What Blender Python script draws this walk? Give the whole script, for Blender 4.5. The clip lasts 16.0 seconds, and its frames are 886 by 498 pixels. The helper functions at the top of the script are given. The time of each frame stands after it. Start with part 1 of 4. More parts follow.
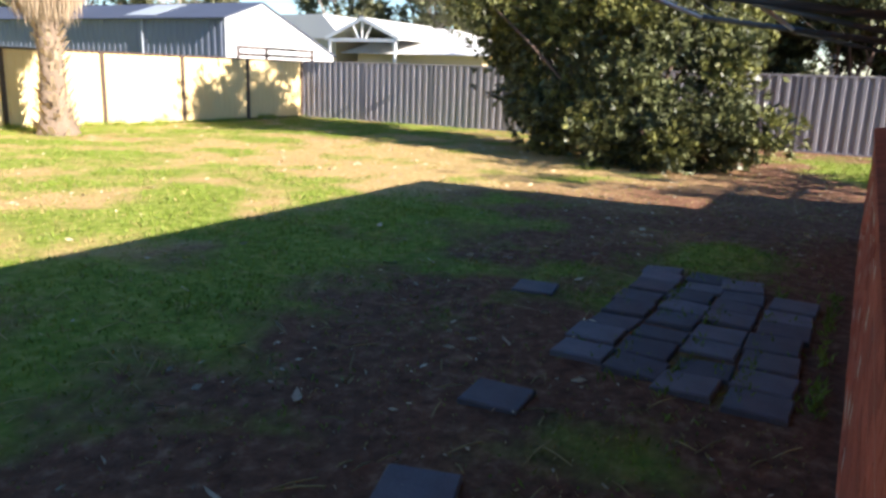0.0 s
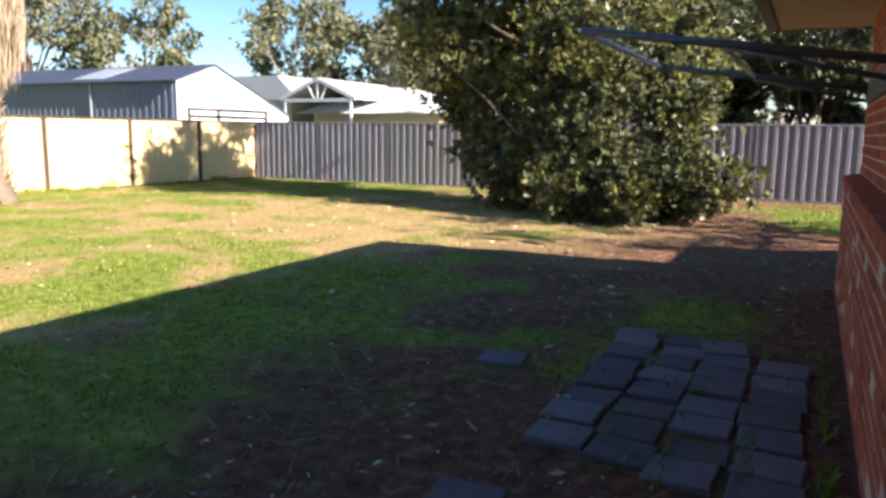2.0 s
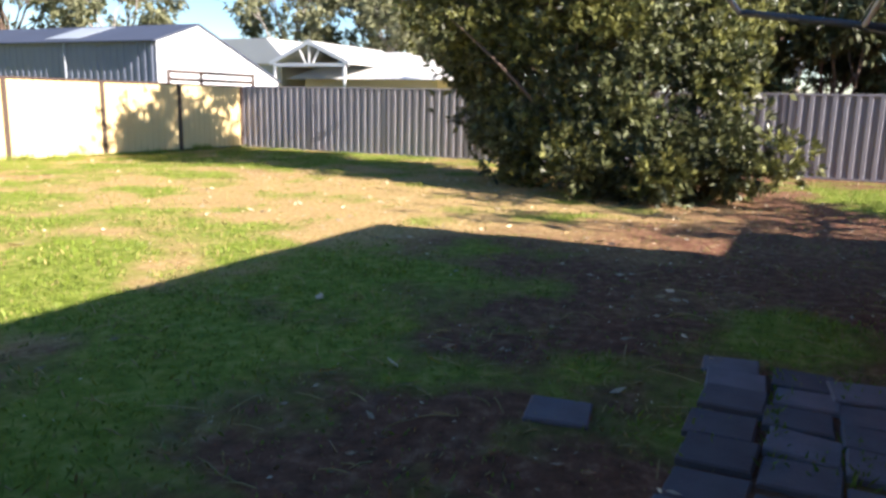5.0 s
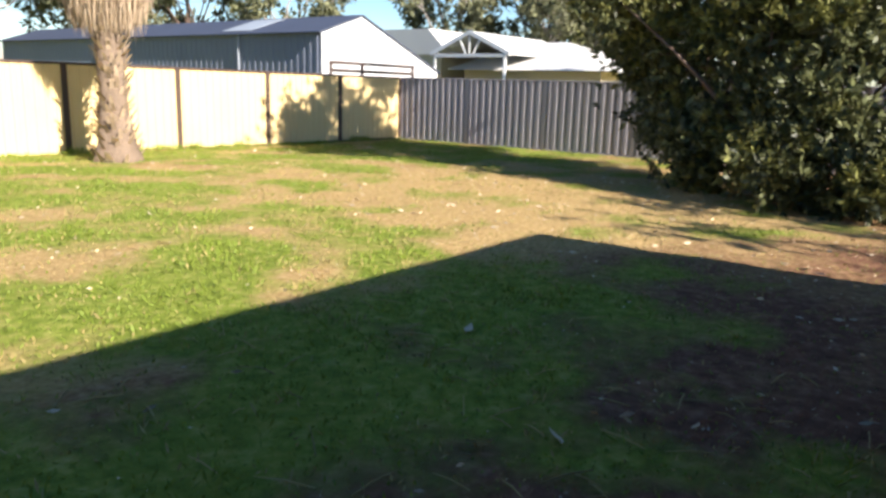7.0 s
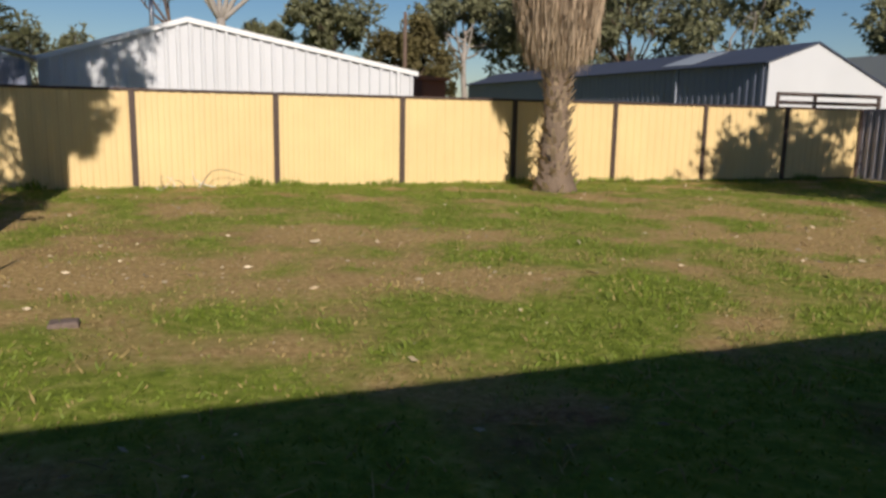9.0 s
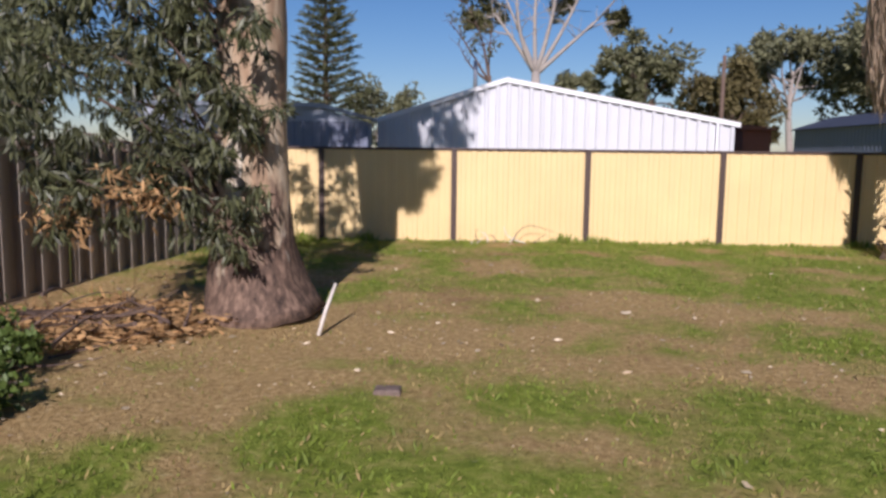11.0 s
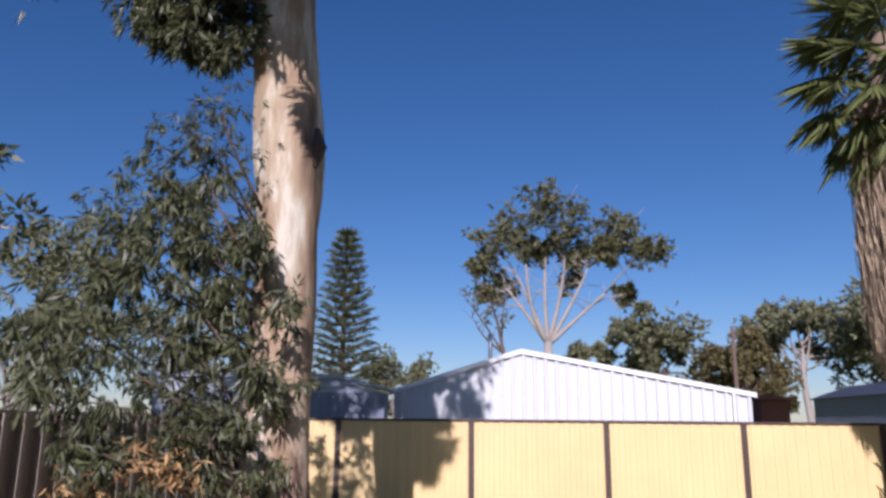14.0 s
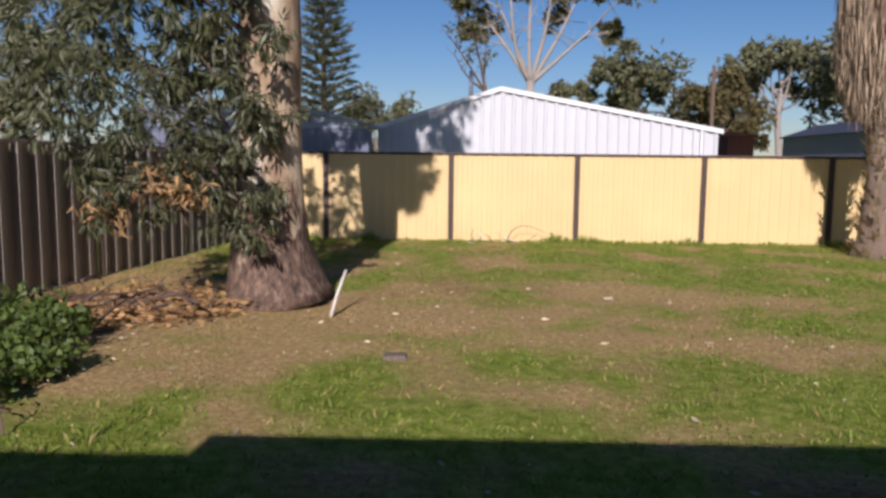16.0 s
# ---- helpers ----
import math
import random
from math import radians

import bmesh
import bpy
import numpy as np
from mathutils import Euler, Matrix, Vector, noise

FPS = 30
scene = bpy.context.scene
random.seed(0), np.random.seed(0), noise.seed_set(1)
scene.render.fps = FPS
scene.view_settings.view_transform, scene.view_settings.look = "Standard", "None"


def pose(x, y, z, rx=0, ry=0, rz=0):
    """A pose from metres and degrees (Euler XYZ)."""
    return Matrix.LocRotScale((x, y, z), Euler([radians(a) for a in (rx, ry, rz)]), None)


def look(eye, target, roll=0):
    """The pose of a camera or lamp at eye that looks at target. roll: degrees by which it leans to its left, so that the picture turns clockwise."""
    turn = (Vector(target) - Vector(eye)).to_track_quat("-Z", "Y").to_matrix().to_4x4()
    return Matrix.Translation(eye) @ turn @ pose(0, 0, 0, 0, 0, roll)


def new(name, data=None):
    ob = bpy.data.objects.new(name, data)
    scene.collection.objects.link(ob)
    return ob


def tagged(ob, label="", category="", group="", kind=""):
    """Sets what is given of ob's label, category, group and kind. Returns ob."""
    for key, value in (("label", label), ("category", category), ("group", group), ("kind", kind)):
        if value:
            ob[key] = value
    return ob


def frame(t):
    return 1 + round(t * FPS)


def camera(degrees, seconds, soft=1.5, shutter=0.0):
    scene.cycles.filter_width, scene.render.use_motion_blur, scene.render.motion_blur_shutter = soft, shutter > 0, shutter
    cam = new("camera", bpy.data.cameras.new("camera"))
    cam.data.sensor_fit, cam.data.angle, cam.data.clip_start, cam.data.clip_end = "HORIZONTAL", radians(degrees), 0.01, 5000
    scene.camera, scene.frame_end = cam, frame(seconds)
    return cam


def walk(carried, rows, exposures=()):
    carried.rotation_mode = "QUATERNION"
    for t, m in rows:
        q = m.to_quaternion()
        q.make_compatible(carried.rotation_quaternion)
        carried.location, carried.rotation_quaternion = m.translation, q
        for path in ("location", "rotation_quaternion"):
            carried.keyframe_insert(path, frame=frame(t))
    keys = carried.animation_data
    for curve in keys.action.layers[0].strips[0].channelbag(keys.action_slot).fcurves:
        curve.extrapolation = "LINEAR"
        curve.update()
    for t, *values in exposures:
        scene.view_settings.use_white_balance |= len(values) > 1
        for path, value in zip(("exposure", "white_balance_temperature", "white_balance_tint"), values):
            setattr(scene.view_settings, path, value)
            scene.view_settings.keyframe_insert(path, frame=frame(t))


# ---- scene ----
cam = camera(61.0, 16.0, soft=3.0)

# seconds, eye, heading right of the back fence's normal, tilt, lean
PATH = [
    (0, (-4.680, -3.692, 1.475), 61.22, -13.12, 1.95),
    (0.5, (-4.661, -3.688, 1.503), 63.84, -11.61, 1.46),
    (1, (-4.674, -3.689, 1.527), 64.01, -9.78, 0.89),
    (1.5, (-4.545, -3.640, 1.507), 63.92, -8.74, 0.82),
    (2, (-4.232, -3.499, 1.453), 64.04, -8.80, 0.66),
    (2.5, (-3.904, -3.353, 1.397), 64.20, -8.96, 0.39),
    (3, (-3.669, -3.231, 1.369), 64.36, -9.27, 0.44),
    (3.5, (-3.503, -3.112, 1.370), 64.60, -9.65, 0.35),
    (6, (-2.609, -2.416, 1.418), 63.44, -12.25, 2.07),
    (6.5, (-2.431, -2.302, 1.433), 59.96, -12.10, 2.38),
    (7, (-2.303, -2.195, 1.449), 53.00, -12.06, 1.69),
    (7.5, (-2.219, -2.094, 1.459), 45.30, -11.78, 1.42),
    (8, (-2.189, -1.988, 1.415), 37.40, -11.20, 1.15),
    (8.5, (-2.176, -1.895, 1.377), 29.49, -10.62, 1.16),
    (9, (-2.166, -1.831, 1.367), 21.43, -10.07, 1.10),
    (9.5, (-2.177, -1.778, 1.390), 13.42, -9.69, 1.26),
    (9.7, (-2.184, -1.751, 1.411), 10.22, -9.59, 1.34),
    (11.8, (-2.276, -1.429, 1.677), -2.77, -1.04, 0.33),
    (12, (-2.283, -1.421, 1.691), -2.75, 1.35, 0.33),
    (12.5, (-2.279, -1.470, 1.715), -2.83, 7.38, 0.21),
    (13, (-2.281, -1.539, 1.716), -2.93, 13.21, 0.14),
    (13.5, (-2.286, -1.630, 1.684), -2.95, 15.64, 0.27),
    (14, (-2.284, -1.751, 1.611), -2.63, 13.18, 0.58),
    (14.5, (-2.274, -1.887, 1.528), -2.33, 7.75, 0.66),
    (15, (-2.255, -2.031, 1.463), -1.95, 2.52, 0.65),
    (15.5, (-2.236, -2.184, 1.442), -1.61, -2.62, 0.58),
    (16, (-2.247, -2.329, 1.498), -1.09, -6.42, 0.62),
]


def row(t, eye, heading, tilt, lean):
    h, p = radians(heading), radians(tilt)
    way = Vector((math.sin(h) * math.cos(p), math.cos(h) * math.cos(p), math.sin(p)))
    return t, look(eye, Vector(eye) + way, lean)


walk(cam, [row(*r) for r in PATH], EXPOSURES := [
    (0.0, 1.9, 6250, 15), (1.0, 1.9, 6250, 16), (2.0, 1.72, 6250, 17), (3.5, 1.85, 6250, 17), (6.2, 1.8, 6300, 15), (6.8, 1.65, 6300, 14), (7.4, 1.1, 6300, 14), (8.0, 0.5, 6300, 14), (8.6, 0.1, 6400, 14), (9.5, -0.05, 6400, 17), (11.8, 0.2, 5550, 28), (14.0, 0.22, 5550, 29), (15.0, 0.15, 5700, 27), (16.0, 0.08, 5900, 24)])

# ---- light ----
SUN_ELEVATION, SUN_SIDE = 29.0, 5.0
world = bpy.data.worlds.new("sky")
scene.world = world
world.use_nodes = True
wn = world.node_tree.nodes
sky = wn.new("ShaderNodeTexSky")
sky.sky_type = "NISHITA"
sky.sun_disc = False
sky.sun_elevation = radians(SUN_ELEVATION)
sky.sun_rotation = radians(180 + SUN_SIDE)
sky.air_density, sky.dust_density, sky.ozone_density = 1.0, 0.2, 3.0
wn["Background"].inputs["Strength"].default_value = 0.062
deep = wn.new("ShaderNodeHueSaturation")
deep.inputs["Saturation"].default_value = 1.22
deep.inputs["Value"].default_value = 1.0
world.node_tree.links.new(sky.outputs["Color"], deep.inputs["Color"])
world.node_tree.links.new(deep.outputs["Color"], wn["Background"].inputs["Color"])
sun = new("sun", bpy.data.lights.new("sun", "SUN"))
sun.data.energy, sun.data.angle, sun.data.color = 5.0, radians(0.5), (1.0, 0.93, 0.82)
aim = Vector((math.sin(radians(SUN_SIDE)) * math.cos(radians(SUN_ELEVATION)), math.cos(radians(SUN_SIDE)) * math.cos(radians(SUN_ELEVATION)), -math.sin(radians(SUN_ELEVATION))))
sun.rotation_mode = "QUATERNION"
sun.rotation_quaternion = aim.to_track_quat("-Z", "Y")
sun.location = (0, -20, 15)

# ---- materials ----


def material(name, base, rough=0.8, metal=0.0, grain=(40.0, 0.3), stain=(3.0, 0.25), bump=0.15, island=0.0, random_object=0.0, spec=0.3, see=0.0, stretch=1.0):
    """Base colour with a fine grain, broad stains, a bump, and a spread from piece to piece."""
    m = bpy.data.materials.new(name)
    m.use_nodes = True
    n, l = m.node_tree.nodes, m.node_tree.links
    b = n["Principled BSDF"]
    b.inputs["Roughness"].default_value = rough
    b.inputs["Metallic"].default_value = metal
    b.inputs["Specular IOR Level"].default_value = spec
    co = n.new("ShaderNodeTexCoord")
    fine, broad = n.new("ShaderNodeTexNoise"), n.new("ShaderNodeTexNoise")
    for tex, scale in ((fine, grain[0]), (broad, stain[0])):
        tex.inputs["Scale"].default_value = scale
        tex.inputs["Detail"].default_value = 5
        if stretch == 1.0:
            l.new(co.outputs["Object"], tex.inputs["Vector"])
        else:
            mp = n.new("ShaderNodeMapping")
            mp.inputs["Scale"].default_value = (1, 1, stretch)
            l.new(co.outputs["Object"], mp.inputs["Vector"])
            l.new(mp.outputs["Vector"], tex.inputs["Vector"])
    add = n.new("ShaderNodeMath")
    add.operation = "MULTIPLY_ADD"
    l.new(fine.outputs["Fac"], add.inputs[0])
    add.inputs[1].default_value = grain[1] * 2
    add.inputs[2].default_value = 1 - grain[1] - stain[1]
    add2 = n.new("ShaderNodeMath")
    add2.operation = "MULTIPLY_ADD"
    l.new(broad.outputs["Fac"], add2.inputs[0])
    add2.inputs[1].default_value = stain[1] * 2
    l.new(add.outputs[0], add2.inputs[2])
    value = add2.outputs[0]
    for amount, node, out in ((island, "ShaderNodeNewGeometry", "Random Per Island"), (random_object, "ShaderNodeObjectInfo", "Random")):
        if amount:
            info = n.new(node)
            vary = n.new("ShaderNodeMath")
            vary.operation = "MULTIPLY_ADD"
            l.new(info.outputs[out], vary.inputs[0])
            vary.inputs[1].default_value = 2 * amount
            vary.inputs[2].default_value = 1 - amount
            mul = n.new("ShaderNodeMath")
            mul.operation = "MULTIPLY"
            l.new(value, mul.inputs[0])
            l.new(vary.outputs[0], mul.inputs[1])
            value = mul.outputs[0]
    tint = n.new("ShaderNodeVectorMath")
    tint.operation = "SCALE"
    tint.inputs[0].default_value = base
    l.new(value, tint.inputs["Scale"])
    l.new(tint.outputs["Vector"], b.inputs["Base Color"])
    if bump:
        bp = n.new("ShaderNodeBump")
        bp.inputs["Strength"].default_value = bump
        bp.inputs["Distance"].default_value = 0.02
        l.new(fine.outputs["Fac"], bp.inputs["Height"])
        l.new(bp.outputs["Normal"], b.inputs["Normal"])
    if see:
        tr = n.new("ShaderNodeBsdfTranslucent")
        l.new(tint.outputs["Vector"], tr.inputs["Color"])
        mix = n.new("ShaderNodeMixShader")
        mix.inputs["Fac"].default_value = see
        l.new(b.outputs["BSDF"], mix.inputs[1])
        l.new(tr.outputs["BSDF"], mix.inputs[2])
        l.new(mix.outputs["Shader"], n["Material Output"].inputs["Surface"])
    return m


M_CREAM = material("cream_sheet", (0.74, 0.545, 0.26), 0.5, grain=(60, 0.04), stain=(1.2, 0.1), bump=0.02)
M_BROWN = material("brown_steel", (0.075, 0.05, 0.04), 0.5, grain=(50, 0.1), stain=(3, 0.2), bump=0.03)
M_GREY = material("grey_sheet", (0.28, 0.265, 0.285), 0.5, grain=(60, 0.05), stain=(1.0, 0.12), bump=0.02)
M_DARKGREY = material("weathered_sheet", (0.27, 0.225, 0.175), 0.6, grain=(60, 0.08), stain=(1.0, 0.2), bump=0.04)
M_WHITE = material("white_sheet", (0.6, 0.6, 0.6), 0.45, grain=(40, 0.04), stain=(0.8, 0.08), bump=0.02)
M_CAPPING = material("white_trim", (0.78, 0.77, 0.74), 0.5, grain=(40, 0.04), stain=(0.8, 0.06), bump=0.02)
M_ROOFBLUE = material("blue_grey_roof", (0.055, 0.065, 0.095), 0.65, grain=(30, 0.08), stain=(0.6, 0.2), bump=0.03)
M_SKYLIGHT = material("pale_roof_sheet", (0.3, 0.33, 0.36), 0.5, grain=(30, 0.08), stain=(0.6, 0.2), bump=0.03)
M_ZINC = material("pale_roof", (0.62, 0.6, 0.56), 0.5, grain=(30, 0.05), stain=(0.6, 0.12), bump=0.03)
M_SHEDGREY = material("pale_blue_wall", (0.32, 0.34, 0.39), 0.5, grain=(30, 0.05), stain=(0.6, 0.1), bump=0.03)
M_BRICK = material("red_brick", (0.34, 0.085, 0.045), 0.9, grain=(70, 0.3), stain=(8, 0.2), bump=0.4, random_object=0.22)
M_BRICKS = material("red_bricks", (0.34, 0.085, 0.045), 0.9, grain=(70, 0.3), stain=(8, 0.2), bump=0.4, island=0.22)
M_MORTAR = material("mortar", (0.52, 0.42, 0.32), 0.95, grain=(120, 0.25), stain=(5, 0.2), bump=0.4)
M_SOFFIT = material("beige_soffit", (0.66, 0.54, 0.36), 0.7, grain=(40, 0.06), stain=(1, 0.12), bump=0.05)
M_FASCIA = material("brown_gutter", (0.13, 0.09, 0.07), 0.5, grain=(40, 0.1), stain=(1.5, 0.15), bump=0.03)
M_TILE = material("roof_sheet", (0.2, 0.15, 0.12), 0.7, grain=(30, 0.15), stain=(1, 0.2), bump=0.1)
M_PAVER = material("grey_concrete_paver", (0.15, 0.13, 0.135), 0.9, grain=(90, 0.25), stain=(5, 0.4), bump=0.3, random_object=0.35)
M_STEEL = material("galvanised_steel", (0.5, 0.5, 0.5), 0.4, 0.8, grain=(60, 0.1), stain=(4, 0.2), bump=0.03)
M_DARKSTEEL = material("dark_steel", (0.10, 0.10, 0.11), 0.5, 0.3, grain=(60, 0.1), stain=(4, 0.2), bump=0.03)
M_FRAME = material("white_frame", (0.7, 0.7, 0.74), 0.4, grain=(60, 0.04), stain=(4, 0.05), bump=0)
def gum_bark():
    """Smooth bark that peels in upright streaks, over a rough dark foot with a ragged edge."""
    m = material("gum_bark", (0.5, 0.4, 0.3), 0.85, grain=(11, 0.4), stain=(3, 0.4), bump=0.7, stretch=0.22)
    n, l = m.node_tree.nodes, m.node_tree.links
    co = n.new("ShaderNodeTexCoord")

    def streaks(scale, up):
        mp, t = n.new("ShaderNodeMapping"), n.new("ShaderNodeTexNoise")
        mp.inputs["Scale"].default_value = (1, 1, up)
        t.inputs["Scale"].default_value = scale
        t.inputs["Detail"].default_value = 6
        t.inputs["Roughness"].default_value = 0.6
        l.new(co.outputs["Object"], mp.inputs["Vector"])
        l.new(mp.outputs["Vector"], t.inputs["Vector"])
        return t.outputs["Fac"]

    def ramp(fac, *stops):
        r = n.new("ShaderNodeValToRGB")
        while len(r.color_ramp.elements) < len(stops):
            r.color_ramp.elements.new(0.5)
        for e, (p, c) in zip(r.color_ramp.elements, stops):
            e.position, e.color = p, (*c, 1)
        l.new(fac, r.inputs["Fac"])
        return r.outputs["Color"]

    smooth = ramp(streaks(3.2, 0.2), (0.3, (0.14, 0.095, 0.065)), (0.43, (0.35, 0.235, 0.14)), (0.52, (0.46, 0.36, 0.235)), (0.6, (0.66, 0.59, 0.45)), (0.72, (0.42, 0.33, 0.23)))
    rough = ramp(streaks(16, 0.4), (0.3, (0.035, 0.024, 0.018)), (0.5, (0.125, 0.08, 0.055)), (0.7, (0.28, 0.185, 0.125)))
    sep = n.new("ShaderNodeSeparateXYZ")
    l.new(co.outputs["Object"], sep.inputs["Vector"])
    add = n.new("ShaderNodeMath")
    add.operation = "MULTIPLY_ADD"
    l.new(streaks(5, 0.5), add.inputs[0])
    add.inputs[1].default_value = -3.0
    l.new(sep.outputs["Z"], add.inputs[2])
    rng = n.new("ShaderNodeMapRange")
    rng.inputs["From Min"].default_value, rng.inputs["From Max"].default_value = -0.7, -0.35
    l.new(add.outputs[0], rng.inputs["Value"])
    mix = n.new("ShaderNodeMix")
    mix.data_type = "RGBA"
    l.new(rng.outputs["Result"], mix.inputs["Factor"])
    l.new(rough, mix.inputs["A"])
    l.new(smooth, mix.inputs["B"])
    l.new(mix.outputs["Result"], n["Principled BSDF"].inputs["Base Color"])
    return m


M_BARK = gum_bark()
M_ROUGHBARK = material("rough_gum_bark", (0.17, 0.125, 0.10), 0.95, grain=(24, 0.5), stain=(6, 0.5), bump=1.0, stretch=0.35)
M_TWIG = material("twig", (0.14, 0.095, 0.07), 0.9, grain=(40, 0.3), stain=(5, 0.3), bump=0.3)
M_PALEWOOD = material("pale_limb", (0.33, 0.29, 0.25), 0.85, grain=(8, 0.3), stain=(1, 0.3), bump=0.3)
M_PALMBARK = material("palm_trunk", (0.2, 0.145, 0.10), 0.95, grain=(30, 0.4), stain=(5, 0.3), bump=0.8)
M_THATCH = material("dead_fronds", (0.40, 0.30, 0.20), 0.95, grain=(30, 0.3), stain=(4, 0.3), bump=0.3, island=0.35)
M_FROND = material("palm_frond", (0.13, 0.145, 0.045), 0.5, grain=(20, 0.2), stain=(2, 0.2), bump=0.05, island=0.45, see=0.2)
M_GUMLEAF = material("gum_leaf", (0.092, 0.098, 0.042), 0.44, grain=(20, 0.2), stain=(0.8, 0.4), bump=0, island=0.6, see=0.22, spec=0.45)
M_DEADLEAF = material("dead_gum_leaf", (0.40, 0.24, 0.10), 0.8, grain=(20, 0.2), stain=(2, 0.2), bump=0, island=0.5, see=0.15)
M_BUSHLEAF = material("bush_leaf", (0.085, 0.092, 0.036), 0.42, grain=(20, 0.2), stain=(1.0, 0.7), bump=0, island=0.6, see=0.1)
# paler leaf, for mixed tone and for the sunlit top painted into the bush
M_BRIGHTLEAF = material("bright_leaf", (0.19, 0.19, 0.055), 0.5, grain=(20, 0.2), stain=(1, 0.3), bump=0, island=0.4, see=0.25)
M_FARLEAF = material("far_leaf", (0.175, 0.175, 0.09), 0.6, grain=(6, 0.25), stain=(0.3, 0.3), bump=0, island=0.4, see=0.15)
M_CROWNLEAF = material("crown_leaf", (0.135, 0.13, 0.055), 0.5, grain=(6, 0.25), stain=(0.3, 0.3), bump=0, island=0.45, see=0.15)
M_BROWNLEAF = material("brown_green_leaf", (0.14, 0.115, 0.045), 0.6, grain=(6, 0.25), stain=(0.3, 0.3), bump=0, island=0.4, see=0.15)
M_PINELEAF = material("pine_needles", (0.10, 0.105, 0.045), 0.6, grain=(6, 0.25), stain=(0.3, 0.3), bump=0, island=0.4, see=0.1)
M_WEED = material("weed_leaf", (0.10, 0.145, 0.03), 0.5, grain=(20, 0.2), stain=(2, 0.2), bump=0, island=0.4, see=0.25)
M_GRASS = material("grass_blade", (0.185, 0.24, 0.03), 0.6, grain=(20, 0.2), stain=(0.9, 0.4), bump=0, island=0.25, see=0.25)
M_STRAW = material("dry_grass", (0.33, 0.245, 0.095), 0.9, grain=(20, 0.2), stain=(1, 0.3), bump=0, island=0.3)
M_LITTER = material("pale_leaf_litter", (0.52, 0.42, 0.28), 0.8, grain=(40, 0.2), stain=(4, 0.2), bump=0, island=0.5)
M_BIRCHSTICK = material("pale_stick", (0.68, 0.62, 0.52), 0.8, grain=(30, 0.2), stain=(8, 0.3), bump=0.2)
# dark shed wall with the shade that lies on it put into the colour
M_SHADEWALL = material("shaded_shed_wall", (0.17, 0.185, 0.24), 0.5, grain=(30, 0.05), stain=(0.6, 0.1), bump=0.03)
M_WINDOW = material("dim_window_frame", (0.26, 0.26, 0.32), 0.4, grain=(60, 0.04), stain=(4, 0.05), bump=0)
M_RUST = material("rust_red_sheet", (0.38, 0.13, 0.07), 0.7, grain=(30, 0.2), stain=(2, 0.2), bump=0.1)

glass = bpy.data.materials.new("window_glass")
glass.use_nodes = True
glass.node_tree.nodes["Principled BSDF"].inputs["Base Color"].default_value = (0.03, 0.035, 0.05, 1)
glass.node_tree.nodes["Principled BSDF"].inputs["Roughness"].default_value = 0.05


def ground_material():
    """Soil, straw and turf, laid out by the sheet's own cover map."""
    m = bpy.data.materials.new("lawn_soil")
    m.use_nodes = True
    n, l = m.node_tree.nodes, m.node_tree.links
    b = n["Principled BSDF"]
    b.inputs["Roughness"].default_value = 0.95
    b.inputs["Specular IOR Level"].default_value = 0.1
    co = n.new("ShaderNodeTexCoord")

    def tex(scale, detail=6.0):
        t = n.new("ShaderNodeTexNoise")
        t.inputs["Scale"].default_value = scale
        t.inputs["Detail"].default_value = detail
        t.inputs["Roughness"].default_value = 0.65
        l.new(co.outputs["Object"], t.inputs["Vector"])
        return t.outputs["Fac"]

    def ramp(fac, *stops):
        r = n.new("ShaderNodeValToRGB")
        while len(r.color_ramp.elements) < len(stops):
            r.color_ramp.elements.new(0.5)
        for e, (p, c) in zip(r.color_ramp.elements, stops):
            e.position, e.color = p, (*c, 1)
        l.new(fac, r.inputs["Fac"])
        return r.outputs["Color"]

    def blend(fac, a, c):
        x = n.new("ShaderNodeMix")
        x.data_type = "RGBA"
        l.new(fac, x.inputs["Factor"])
        l.new(a, x.inputs["A"])
        l.new(c, x.inputs["B"])
        return x.outputs["Result"]

    def sharpen(attribute, scale, low, high, push):
        at = n.new("ShaderNodeAttribute")
        at.attribute_name = attribute
        a = n.new("ShaderNodeMath")
        a.operation = "MULTIPLY_ADD"
        l.new(tex(scale), a.inputs[0])
        a.inputs[1].default_value = push
        l.new(at.outputs["Fac"], a.inputs[2])
        r = n.new("ShaderNodeMapRange")
        r.inputs["From Min"].default_value = low + push * 0.5
        r.inputs["From Max"].default_value = high + push * 0.5
        l.new(a.outputs[0], r.inputs["Value"])
        return r.outputs["Result"]

    soil = ramp(tex(9), (0.3, (0.092, 0.040, 0.023)), (0.55, (0.205, 0.098, 0.058)), (0.75, (0.36, 0.22, 0.135)))
    sand = ramp(tex(18), (0.3, (0.26, 0.165, 0.064)), (0.55, (0.46, 0.315, 0.132)), (0.75, (0.64, 0.475, 0.24)))
    turf = ramp(tex(8), (0.3, (0.105, 0.145, 0.018)), (0.5, (0.205, 0.25, 0.034)), (0.72, (0.38, 0.35, 0.10)))
    colour = blend(sharpen("sand", 5, 0.15, 0.85, 0.7), soil, sand)
    colour = blend(sharpen("cover", 5, 0.24, 0.76, 0.75), colour, turf)
    l.new(colour, b.inputs["Base Color"])
    bp = n.new("ShaderNodeBump")
    bp.inputs["Strength"].default_value = 1.0
    bp.inputs["Distance"].default_value = 0.03
    l.new(tex(30), bp.inputs["Height"])
    l.new(bp.outputs["Normal"], b.inputs["Normal"])
    return m


M_GROUND = ground_material()

# ---- building helpers ----
RNG = np.random.default_rng(5)


